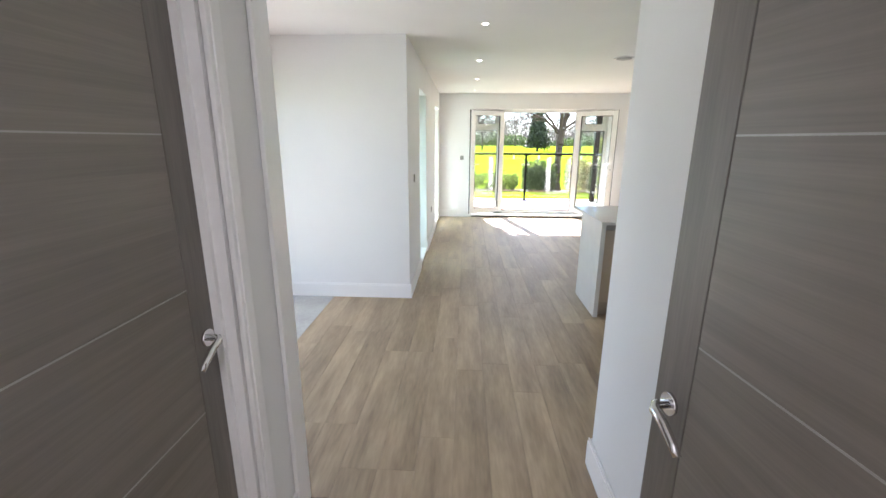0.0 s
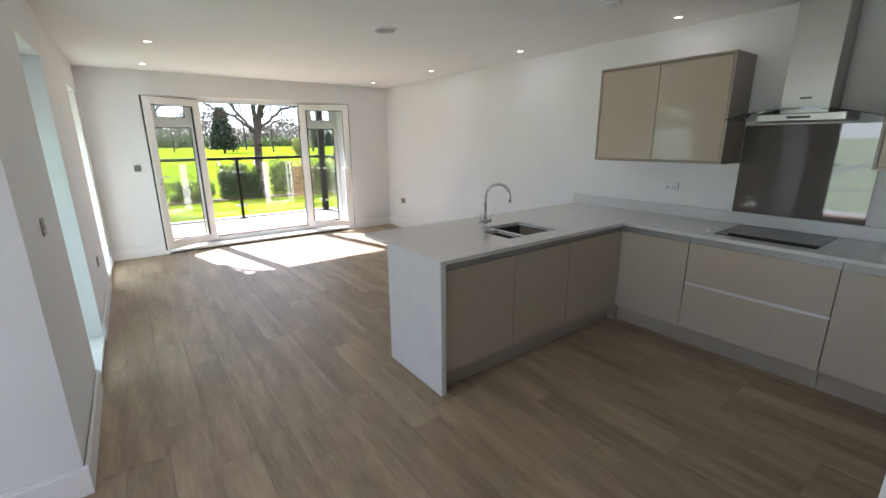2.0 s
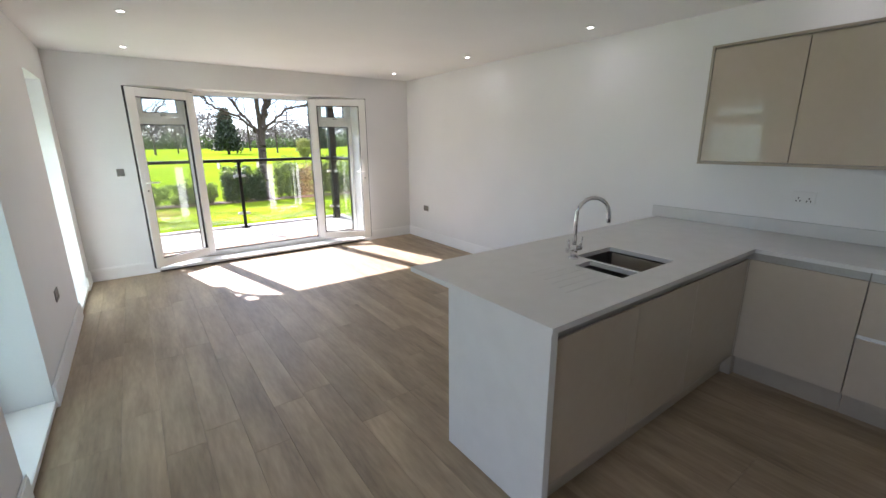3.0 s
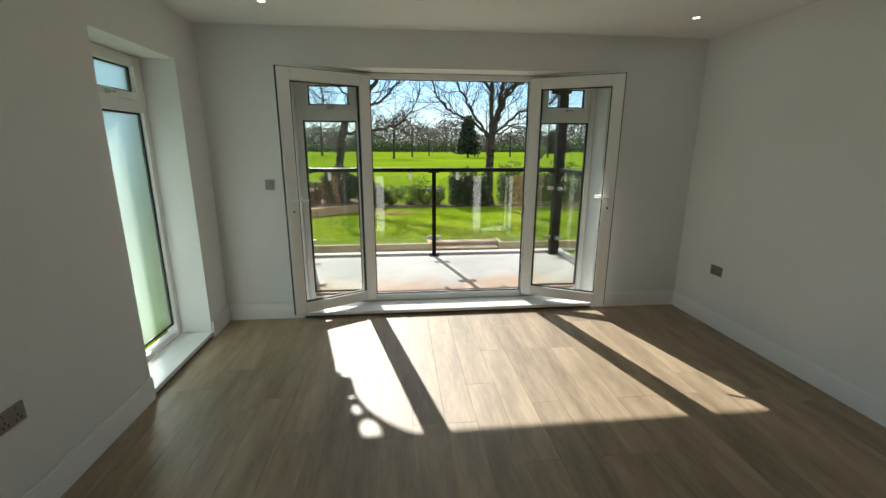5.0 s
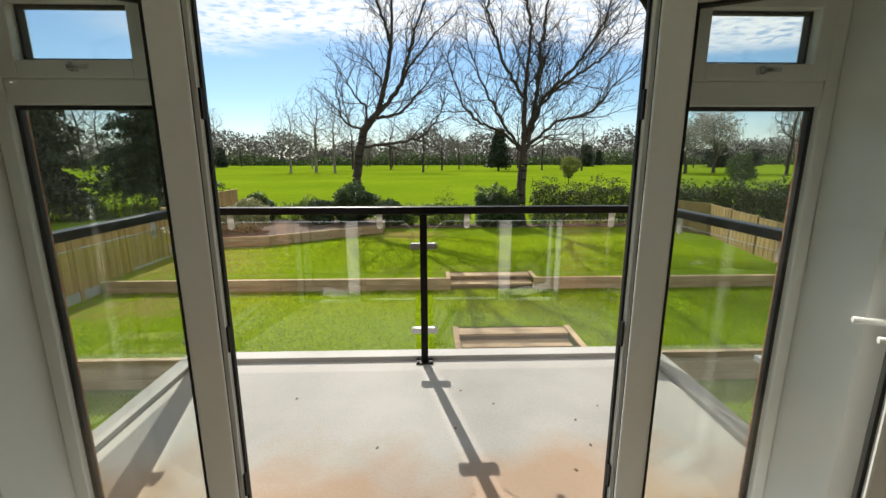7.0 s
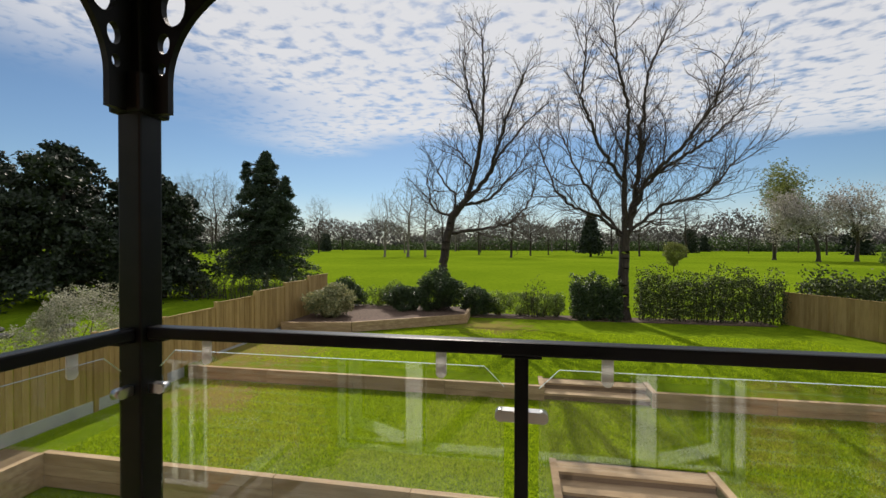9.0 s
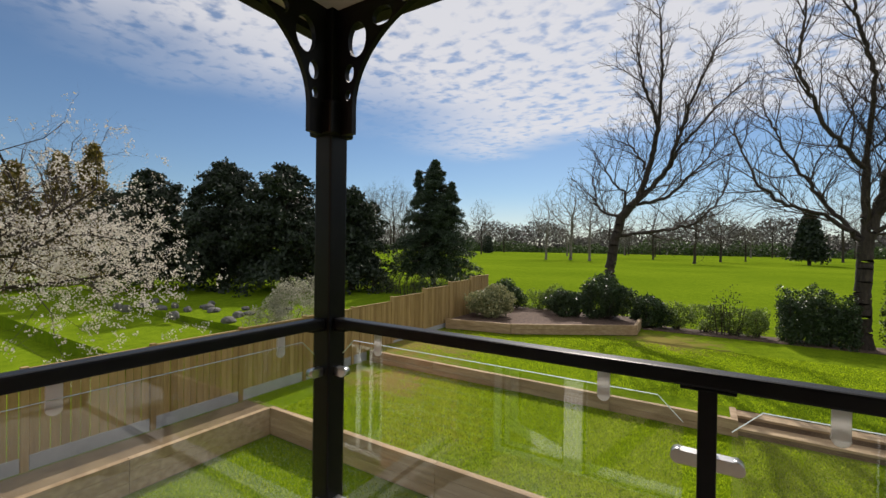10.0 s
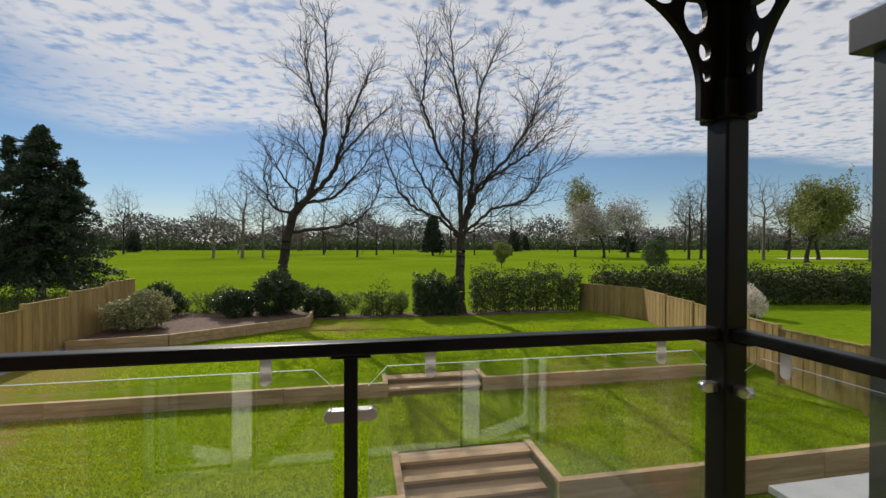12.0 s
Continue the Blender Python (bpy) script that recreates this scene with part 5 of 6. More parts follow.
def bare_tree(label, at, height, r, seed, lean=(0, 0), top=5, spread=0.62, gnarl=0.11, kids=None, bark=None, trunk_frac=0.5, mat2=None, leaf=None, leaf_n=0, leaf_size=0.1, group="", lift=0.14, path=None, leaf_top=99.0):
    rng = random.Random(seed)
    t = thing("tree", label, "tree", at, group=group)
    big, small, tips = ([], []), ([], []), []
    d = Vector((lean[0], lean[1], 1)).normalized()
    grow(rng, big, small, Vector((0, 0, -0.2)), d, height * trunk_frac * 1.35, r, 0, top, spread, gnarl, tips, lift, kids, path)
    # root flare
    limb(*big, Vector((0, 0, -0.25)), Vector((d.x * 0.5, d.y * 0.5, 0.5)), r * 1.55, r * 0.98, 10)
    raw("trunk", big[0], big[1], bark or M_BARK, t, True)
    raw("crown", small[0], small[1], mat2 or M_TWIG, t)
    if leaf:
        tips = [p for p in tips if p.z < leaf_top or rng.random() < 0.15]
        pts = [rng.choice(tips) + Vector((rng.gauss(0, leaf_size * 3), rng.gauss(0, leaf_size * 3), rng.gauss(0, leaf_size * 3))) for _ in range(leaf_n)]
        raw("blossom" if leaf is L_BLOSSOM else "foliage", *leaf_quads(rng, pts, leaf_size, 5), leaf, t)
    return t


def leaf_quads(rng, centres, size, per, flat=0.0):
    """Small crossed leaves about each centre."""
    V, F = [], []
    for c in centres:
        for _ in range(per):
            o = c + Vector((rng.gauss(0, size), rng.gauss(0, size), rng.gauss(0, size * (1 - flat))))
            a = Vector((rng.gauss(0, 1), rng.gauss(0, 1), rng.gauss(0, 1))).normalized()
            b = a.cross(Vector((rng.gauss(0, 1), rng.gauss(0, 1), rng.gauss(0, 1)))).normalized()
            s = size * rng.uniform(0.5, 1.1)
            i = len(V)
            V += [o - a * s, o + b * s * 0.55, o + a * s, o - b * s * 0.55]
            F.append((i, i + 1, i + 2, i + 3))
    return V, F


def shell_points(rng, n, rx, ry, rz, lumps=16):
    """Points through the outer half of an uneven, lumpy crown."""
    ls = [(Vector((rng.gauss(0, 1), rng.gauss(0, 1), rng.gauss(0, 1))).normalized(), rng.uniform(0.12, 0.55)) for _ in range(lumps)]
    pts = []
    for _ in range(n):
        d = Vector((rng.gauss(0, 1), rng.gauss(0, 1), rng.gauss(0, 1))).normalized()
        k = 0.52 + max(w * max(0, d.dot(v)) ** 6 for v, w in ls) * 1.25
        k *= rng.uniform(0.45, 1.0) ** 0.45
        pts.append(Vector((d.x * rx * k, d.y * ry * k, d.z * rz * k)))
    return pts


def shrub(label, at, rx, ry, rz, n, size, material, seed, per=6, name="shrub", group=""):
    rng = random.Random(seed)
    s = thing(name, label, "shrub", at, group=group)
    pts = [p + Vector((0, 0, rz * 0.8)) for p in shell_points(rng, n * 2, rx, ry, rz)]
    pts = [p for p in pts if p.z > 0.03]
    V, F = [], []
    for _ in range(14):
        tip = rng.choice(pts) * 0.85
        limb(V, F, Vector((rng.gauss(0, rx * 0.12), rng.gauss(0, ry * 0.12), -0.1)), tip, 0.025, 0.008, 4)
    tagged(raw("branchwork", V, F, M_TWIG, s), kind="stuff")
    raw("foliage", *leaf_quads(rng, pts, size * 0.72, per), material, s)
    return s


def conifer(label, at, height, radius, seed, material, n=2600, size=0.22, taper=1.0, skirt=0.12, tops=1, trunk_r=0.25, name="conifer", spreadk=0.42, boughs=110, heads=None, ragged=1.0):
    """A dense evergreen: trunk and layered, drooping sprays."""
    rng = random.Random(seed)
    t = thing(name, label, "tree", at)
    V, F = [], []
    limb(V, F, Vector((0, 0, -0.2)), Vector((0, 0, height * 0.5)), trunk_r, trunk_r * 0.6, 9)
    limb(V, F, Vector((0, 0, height * 0.5)), Vector((0, 0, height * 0.95)), trunk_r * 0.6, 0.03, 7)
    heads = [(Vector((hx, hy, 0)), hz) for hx, hy, hz in heads] if heads else [(Vector((rng.gauss(0, radius * spreadk), rng.gauss(0, radius * spreadk), 0)) if k else Vector((0, 0, 0)), height * (1 if not k else rng.uniform(0.70, 0.96))) for k in range(tops)]
    pts = []
    per = max(12, n // boughs)
    for k in range(boughs):
        c, h = heads[0] if rng.random() < 0.5 else rng.choice(heads)
        u = skirt + (1 - skirt) * (k + rng.random()) / boughs if tops < 4 else skirt + (1 - skirt) * rng.random()
        an = k * 2.4 + rng.uniform(-0.6, 0.6)
        rad = radius * max(0.015, 1 - u) ** taper * (1 if c.length == 0 else 0.7) * rng.uniform(0.55, 1.2)
        base = c * (0.4 + 0.6 * u) + Vector((0, 0, u * h))
        rise, droop = rng.uniform(0.0, 0.5), rng.uniform(0.25, 0.6)
        out_ = Vector((math.cos(an), math.sin(an), 0))
        across = Vector((-math.sin(an), math.cos(an), 0))
        wide = (0.25 + 0.20 * rad) * ragged
        for q in range(per):
            w = rng.random() ** 0.6
            p = base + out_ * rad * w + Vector((0, 0, rad * (rise * w - droop * w * w)))
            k_ = wide * (1.05 - 0.75 * w)
            pts.append(p + across * rng.gauss(0, k_) + Vector((0, 0, rng.gauss(0, k_ * 0.5) - abs(rng.gauss(0, 0.12)))))
        limb(V, F, Vector((0, 0, max(0.5, base.z - 0.2))), base + out_ * rad * 0.85 + Vector((0, 0, rad * (rise - droop) * 0.7)), 0.06, 0.012, 4)
    raw("trunk", V, F, M_BARK, t, True)
    raw("crown", *leaf_quads(rng, pts, size, 5, 0.25), material, t)
    return t


# the two great bare trees at the end of the garden
LEAN_PATH = [(0, 0, -0.2), (0.14, 0, 1.6), (0.44, 0, 3.8), (0.74, 0, 5.0), (1.44, 0, 5.8), (1.94, 0.1, 7.2), (2.35, 0.1, 9.6), (2.45, 0, 12.2), (2.3, 0, 15.0)]
LEAN_LIMBS = [
    (0.3, [(1.4, 5.8), (2.1, 6.4), (3.3, 8.4), (4.35, 9.8), (5.5, 11.0)]), (-0.3, [(2.9, 7.8), (3.7, 10.2), (4.7, 12.6)]),
    (0.2, [(0.7, 5.0), (0.1, 5.2), (-0.46, 5.6), (-0.56, 6.4), (-0.86, 7.4)]), (-0.4, [(0.9, 5.2), (0.85, 6.3), (0.3, 6.8), (-0.2, 7.8)]),
    (0.3, [(1.9, 7.2), (1.3, 8.3), (0.8, 9.0)]), (0.15, [(0.6, 4.1), (2.5, 4.3), (3.95, 4.7), (4.75, 5.6), (5.1, 6.6)]),
    (-0.3, [(1.4, 5.6), (2.9, 5.9), (4.15, 7.2), (4.8, 8.2)]), (0.0, [(1.6, 4.2), (2.4, 3.5)]), (-0.4, [(2.3, 9.4), (1.7, 11.4), (1.3, 13.4)])]
ROUND_PATH = [(0, 0, -0.2), (-0.06, 0, 1.8), (0, 0, 3.8), (-0.06, 0, 6.2), (0.04, 0, 7.75), (0.14, 0, 9.7), (-0.4, 0, 12.0), (-0.6, 0, 14.4)]
ROUND_LIMBS = [
    (0.3, [(0.0, 3.9), (0.24, 4.6), (0.64, 6.8), (0.7, 8.9), (1.0, 11.3), (1.8, 13.2)]), (-0.4, [(0.3, 4.8), (0.84, 6.4), (2.2, 7.75), (3.2, 9.3), (3.6, 11.0)]),
    (0.2, [(0.5, 5.8), (1.8, 7.0), (3.8, 8.3), (5.5, 9.9)]), (0.5, [(0.0, 3.8), (-0.75, 4.8), (-1.6, 6.3), (-2.3, 7.75), (-2.9, 9.6)]),
    (-0.2, [(0.0, 3.7), (-1.15, 4.8), (-2.3, 5.1), (-3.2, 6.0), (-3.9, 8.0)]), (-0.5, [(-0.05, 6.3), (-1.35, 8.1), (-2.1, 9.9), (-1.9, 12.2)]),
    (-0.3, [(0.0, 3.9), (1.4, 5.2), (3.0, 5.6), (4.2, 7.2)]), (0.4, [(0.0, 3.8), (1.2, 4.5), (2.4, 4.4)])]


def wood(t, nodes, parent, path, r, fine, bark, twig):
    """Round wood along a tree's nodes, thickest at the root."""
    area = np.zeros(len(nodes))
    for i in range(len(nodes) - 1, -1, -1):
        area[i] = max(area[i], (0.0042 * fine) ** 2.15)
        if parent[i] >= 0:
            area[parent[i]] += area[i]
    rad = area ** (1 / 2.15)
    tip = 0.0042 * fine
    rad = tip * (rad / tip) ** (math.log(r / tip) / math.log(max(rad[0], tip * 3) / tip))
    big, small = ([], []), ([], [])
    for i, p in enumerate(parent):
        if p < 0:
            continue
        V, F = big if rad[i] > 0.05 else small
        sides = 9 if rad[i] > 0.12 else 7 if rad[i] > 0.05 else 4 if rad[i] > 0.012 else 3
        limb(V, F, Vector(nodes[p]), Vector(nodes[i]), min(rad[p], rad[i] * 1.22), rad[i], sides)
    limb(*big, Vector((0, 0, -0.25)), Vector((path[1][0] * 0.5, 0, 0.5)), r * 1.6, r * 0.98, 10)
    raw("trunk", big[0], big[1], bark or M_BARK, t, True)
    raw("crown", small[0], small[1], twig or M_TWIG, t)


def fan_tree(label, at, path, limbs, r, seed, group, fork, reach):
    """A bare tree: trunk and main limbs, each with boughs that divide into fans of straight fine twigs."""
    rs = np.random.RandomState(seed)
    t = thing("tree", label, "tree", at, group=group)
    nodes, parent, chains = [], [], []

    def lay(pts, here, wobble):
        chain = [here] if here >= 0 else []
        for a, b in zip(pts, pts[1:]):
            k = max(1, int(np.linalg.norm(b - a) / 0.2))
            for i in range(1, k + 1):
                parent.append(chain[-1] if chain else -1)
                nodes.append(a + (b - a) * i / k + rs.normal(0, wobble, 3))
                chain.append(len(nodes) - 1)
        chains.append(chain)

    lay([np.array(p, float) for p in path], -1, 0.02)
    for slope, line in limbs:
        pts = [np.array((x, slope * abs(x - line[0][0]), z)) for x, z in line]
        lay(pts, int(np.argmin([np.linalg.norm(n_ - pts[0]) for n_ in nodes])), 0.035)

    def shoot(here, d, length, level):
        n = max(2, int(length / (0.24, 0.2, 0.16, 0.12)[level]))
        side = rs.uniform(0, 6.28)
        for i in range(n):
            d = d + rs.normal(0, 0.13, 3) + np.array((0, 0, 0.085))
            d /= np.linalg.norm(d)
            parent.append(here)
            nodes.append(nodes[here] + d * length / n)
            here = len(nodes) - 1
            if level < 3 and rs.rand() < (0.8, 0.85, 0.8)[level]:
                bough(here, d, length * rs.uniform(0.42, 0.62) * (1 - 0.3 * i / n), level + 1, side)
                side += 2.6
    def bough(here, d, length, level, side):
        a = np.cross(d, (0.1, 0.2, 1.0))
        a /= np.linalg.norm(a) + 1e-6
        b = np.cross(d, a)
        tilt = rs.uniform(0.4, 0.85)
        shoot(here, d * math.cos(tilt) + (a * math.cos(side) + b * math.sin(side)) * math.sin(tilt), length, level)

    for chain in list(chains):
        side = rs.uniform(0, 6.28)
        for j in range(2, len(chain)):
            i = chain[j]
            if nodes[i][2] < fork or (j % 3 == 2 and j < len(chain) - 3):
                continue
            d = nodes[i] - nodes[parent[i]]
            bough(i, d / (np.linalg.norm(d) + 1e-6), reach * rs.uniform(0.7, 1.25) * (1 - 0.35 * j / len(chain)), 0, side)
            side += 2.4
    wood(t, nodes, parent, path, r, 1.15, None, None)
    return t


def crown_tree(label, at, path, r, clouds, seed, group, branch_from, step=0.25, reach=2.3, close=0.40, fine=1.0, bark=None, twig=None):
    """A bare tree whose limbs divide and creep out until they fill the rounded spaces of its crown."""
    rs = np.random.RandomState(seed)
    t = thing("tree", label, "tree", at, group=group)
    targets = []
    for cx, cy, cz, rx, ry, rz, n in clouds:
        d = rs.normal(size=(n, 3))
        d /= np.linalg.norm(d, axis=1)[:, None]
        targets.append(np.array((cx, cy, cz)) + d * (rs.uniform(0.05, 1, n) ** 0.42)[:, None] * np.array((rx, ry, rz)) * rs.uniform(0.86, 1.06, n)[:, None])
    targets = np.concatenate(targets)
    nodes, parent = [], []
    for a, b in zip(path[:-1], path[1:]):
        a, b = np.array(a, float), np.array(b, float)
        k = max(1, int(np.linalg.norm(b - a) / step))
        for i in range(k):
            parent.append(len(nodes) - 1)
            nodes.append(a + (b - a) * i / k + rs.normal(0, 0.012, 3))
    near, dist = np.full(len(targets), -1), np.full(len(targets), 1e9)

    def meet(first):
        for i in range(first, len(nodes)):
            if nodes[i][2] < branch_from:
                continue
            dd = np.linalg.norm(targets - nodes[i], axis=1)
            m = dd < dist
            dist[m], near[m] = dd[m], i

    meet(0)
    alive = np.ones(len(targets), bool)
    far = reach + 2.5
    for turn in range(110):
        alive &= dist > close
        pull = alive & (dist < far)
        far = max(reach, far - 0.1)
        if not pull.any():
            break
        first = len(nodes)
        for i in np.unique(near[pull]):
            m = pull & (near == i)
            v = targets[m] - nodes[i]
            v = (v / np.linalg.norm(v, axis=1)[:, None]).mean(0)
            old = nodes[i] - nodes[parent[i]] if parent[i] >= 0 else np.array((0, 0, 1.0))
            v = v / (np.linalg.norm(v) + 1e-6) + old / (np.linalg.norm(old) + 1e-6) * 0.75 + rs.normal(0, 0.20, 3)
            q = nodes[i] + v / (np.linalg.norm(v) + 1e-6) * step
            parent.append(int(i))
            nodes.append(q)
        meet(first)
    # twigs along the thin wood
    kids = [0] * len(nodes)
    for p in parent:
        if p >= 0:
            kids[p] += 1
    grown = len(nodes)
    for i in range(grown):
        if nodes[i][2] < branch_from or kids[i] > 1:
            continue
        for _ in range(3 if kids[i] == 0 else rs.randint(0, 2)):
            q, base = i, nodes[i] - nodes[parent[i]]
            v = base / (np.linalg.norm(base) + 1e-6) + rs.normal(0, 0.55, 3)
            for _ in range(rs.randint(2, 4)):
                v = v / np.linalg.norm(v) + rs.normal(0, 0.22, 3) + np.array((0, 0, 0.06))
                parent.append(q)
                nodes.append(nodes[q] + v / np.linalg.norm(v) * rs.uniform(0.13, 0.26) * fine)
                q = len(nodes) - 1
    wood(t, nodes, parent, path, r, fine, bark, twig)
    return t


fan_tree("tall bare leaning tree with forked grey-brown limbs", (-2.45, 30.4, UP), LEAN_PATH, LEAN_LIMBS, 0.24, 23, "great bare trees", 4.2, 2.0)
fan_tree("broad bare tree with many spreading limbs", (6.66, 28.4, UP), ROUND_PATH, ROUND_LIMBS, 0.23, 14, "great bare trees", 4.4, 2.3)

# evergreens and blossom beyond the fence
conifer("dense dark green cypress behind the fence", (-18.4, 38.9, UP), 10.6, 5.2, 5, L_CYP, 18000, 0.10, 0.85, 0.10, 3, boughs=300, heads=((0, 0, 11.0), (-1.9, 0.3, 10.2), (2.0, -0.4, 8.8)), ragged=0.5)
for k, (x, y, h, r) in enumerate(((-24.5, 28.2, 9.2, 5.6), (-29.5, 26.5, 9.6, 5.8), (-33.5, 23, 8.6, 5.2), (-21.0, 31.5, 7.6, 4.2))):
    conifer("spreading blackish-green yew with bare lower trunk", (x, y, UP), h, r, 30 + k, L_DARK, 8500, 0.15, 0.5, 0.14, 7, 0.32, boughs=170, ragged=0.62)
for k, (x, y, h, r) in enumerate(((-41.9, 22.3, 11.5, 3.4), (-43.3, 20.6, 10.5, 3.2), (-42.1, 17.6, 9.2, 3.3))):
    conifer("golden-tipped conical conifer tree", (x, y, UP), h, r, 50 + k, L_GOLD, 3500, 0.16, 0.8, 0.08, 2)
bare_tree("cherry tree in white blossom behind the fence", (-12.9, 9.9, MID), 8.2, 0.15, 78, (0.05, 0.05), 4, 1.0, 0.14, (11, 7, 5, 4), None, 0.44, None, L_BLOSSOM, 6000, 0.036, lift=0.03, leaf_top=4.2)
shrub("loose white-flowering shrub beyond the fence", (-10.6, 17.8, MID), 1.7, 1.7, 1.55, 1500, 0.05, leaf_mat("spiraea_spray", (0.16, 0.17, 0.09), (0.55, 0.52, 0.42)), 61)

# planting along the far boundary
shrub("variegated cream and green rounded shrub", (-6.3, 25.0, UP + 0.3), 1.25, 1.1, 0.85, 900, 0.08, L_VAR, 1)
shrub("green laurel shrub in the raised bed", (-3.55, 27.5, UP + 0.3), 1.0, 0.9, 0.75, 700, 0.08, L_DKGREEN, 2)
shrub("large glossy dark green shrub in the raised bed", (-1.9, 27.6, UP + 0.3), 1.35, 1.1, 1.15, 1100, 0.085, L_DKGREEN, 3)
shrub("dark rounded evergreen shrub", (-0.2, 28.6, UP), 1.2, 0.9, 0.85, 800, 0.08, L_DKGREEN, 4)
shrub("dark evergreen shrub by the fence end", (-6.9, 28.1, UP + 0.3), 1.2, 0.8, 0.8, 700, 0.08, L_DKGREEN, 5)
for k, (x, w) in enumerate(((-5.2, 1.3), (0.9, 0.8), (1.9, 0.9), (2.9, 0.9), (3.6, 0.6), (-4.5, 0.9))):
    shrub("sparse light green young shrub", (x, 28.5, UP + (0.25 if x < 0 else 0)), w, 0.5, 0.65 + 0.08 * (k % 3), 240, 0.07, L_LIME, 10 + k, 4, group="sparse boundary shrubs")


shrub("small shrub covered in white blossom", (20.2, 24.8, UP), 0.55, 0.55, 1.0, 420, 0.06, L_BLOSSOM, 66)


def hedge(label, x0, x1, y, w, h, z, n, size, material, seed, per=6, yaw=0.0):
    rng = random.Random(seed)
    s = thing("hedge", label, "hedge", (x0, y, z), yaw)
    ln = x1 - x0
    pts, V, F = [], [], []
    for _ in range(n * 2):
        a, b, c = rng.uniform(0, ln), rng.uniform(-1, 1), rng.uniform(0.08, 1)
        if abs(b) < 0.55 and c < 0.75:
            b = math.copysign(rng.uniform(0.6, 1), b)
        top = h * (1 + 0.07 * math.sin(a * 2.1) + 0.06 * math.sin(a * 5.3 + seed))
        if rng.random() < 0.10:
            c, b = rng.uniform(0.9, 1.28), b * 0.6          # loose shoots over the top
        pts.append(Vector((a, b * w / 2 * (1 + 0.1 * math.sin(a * 3.7)), c * top)))
    for k in range(int(ln * 9)):
        a = rng.uniform(0, ln)
        limb(V, F, Vector((a, rng.uniform(-0.1, 0.1), -0.1)), Vector((a + rng.gauss(0, 0.15), rng.gauss(0, w / 4), h * 0.9)), 0.025, 0.01, 4)
    tagged(raw("branchwork", V, F, M_TWIG, s), kind="stuff")
    raw("foliage", *leaf_quads(rng, pts, size * 0.72, per), material, s)
    return s


hedge("clipped dark green block of hedge", 4.25, 6.4, 28.2, 1.1, 1.55, UP, 1500, 0.075, L_DKGREEN, 71)
hedge("thin upright beech hedge with sparse leaves", 7.2, 13.1, 28.4, 1.0, 1.85, UP, 3000, 0.075, L_HEDGE, 72, 4)
hedge("thin bare patch of hedge", 2.0, 3.1, 28.3, 0.5, 1.4, UP, 130, 0.07, L_HEDGE, 73, 3)
hedge("long clipped field hedge beyond the fence", 15.2, 42.0, 30.5, 1.8, 1.7, UP, 5200, 0.13, L_HEDGE, 74, 5, -9)
hedge("low scrub along the fairway edge", -23.0, -9.5, 31.5, 0.8, 1.3, UP, 700, 0.09, L_HEDGE, 75, 3)

# rockery in the neighbouring garden
rng = random.Random(5)
for k in range(20):
    bm = bmesh.new()
    bmesh.ops.create_icosphere(bm, subdivisions=2, radius=1)
    s = (rng.uniform(0.15, 0.4), rng.uniform(0.15, 0.35), rng.uniform(0.1, 0.22))
    off = Vector((rng.uniform(0, 9), 3, 7))
    for v in bm.verts:
        v.co = v.co * (1 + 0.35 * noise.noise(v.co * 1.4 + off))
        v.co = Vector((v.co.x * s[0], v.co.y * s[1], v.co.z * s[2]))
    o = solid("rock", bm, M_ROCK, "grey weathered rockery stone on the grass", "rock", "", "rockery stones")
    o.matrix_world = pose(-15.5 - k * 0.42 + rng.gauss(0, 0.5), 20.5 + rng.gauss(0, 0.9) - 0.12 * k, (UP if 20.5 - 0.12 * k > YU + 1 else UP) + 0.08, 0, 0, rng.uniform(0, 360))

# saplings and trees of the golf course
for k, (x, y, h, r) in enumerate(((21.6, 66.2, 4.6, 1.5), (37.3, 53.8, 4.5, 1.6))):
    s = shrub("young evergreen oak on a thin stem", (x, y, UP + 0.9), r, r, h * 0.42, 800, 0.12, L_WILLOW if k == 0 else L_GREEN, 90 + k, 6, "sapling")
    part("stem", tube([(0, 0, -1.0), (0, 0, 1.2)], [0.07, 0.05], 8), M_BARK, s)
conifer("dark conical pine on the fairway", (23.6, 140.5, UP), 12.3, 4.6, 91, L_DARK, 1300, 0.5, 0.8, 0.14, 1, 0.4)
conifer("dark conifer at the course's edge", (34.0, 210, UP), 9.0, 3.4, 92, L_DARK, 700, 0.5, 0.8, 0.1, 1, 0.3)

protos = []
for k, (at, h, wide, n) in enumerate((((-37, 127, UP), 18.5, 0.30, 620), ((-112, 138, UP), 29, 0.22, 900), ((0, 127, UP), 17, 0.42, 720), ((78.6, 95.7, UP), 18, 0.26, 620))):
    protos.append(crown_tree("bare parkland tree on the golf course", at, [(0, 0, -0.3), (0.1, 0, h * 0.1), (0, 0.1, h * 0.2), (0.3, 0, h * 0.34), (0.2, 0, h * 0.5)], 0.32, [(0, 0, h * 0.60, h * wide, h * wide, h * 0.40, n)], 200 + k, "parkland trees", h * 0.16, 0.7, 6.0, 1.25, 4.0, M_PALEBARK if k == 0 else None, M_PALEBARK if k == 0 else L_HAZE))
GROVE = ((0, -31, 131, 1.28), (0, -24.5, 126, 1.05), (2, -27, 168, 1.3), (1, -136, 149, 1.05), (1, -106, 143, 1.06), (1, -121, 146, 1.0), (1, -99, 141, 0.92), (3, 85, 99, 1.14), (0, 93.6, 90, 1.05), (2, 6, 150, 0.95), (2, -12, 160, 1.0), (3, 108, 96, 1.0), (2, 40, 150, 0.9), (3, 50, 140, 1.0), (0, 116, 84, 0.95))
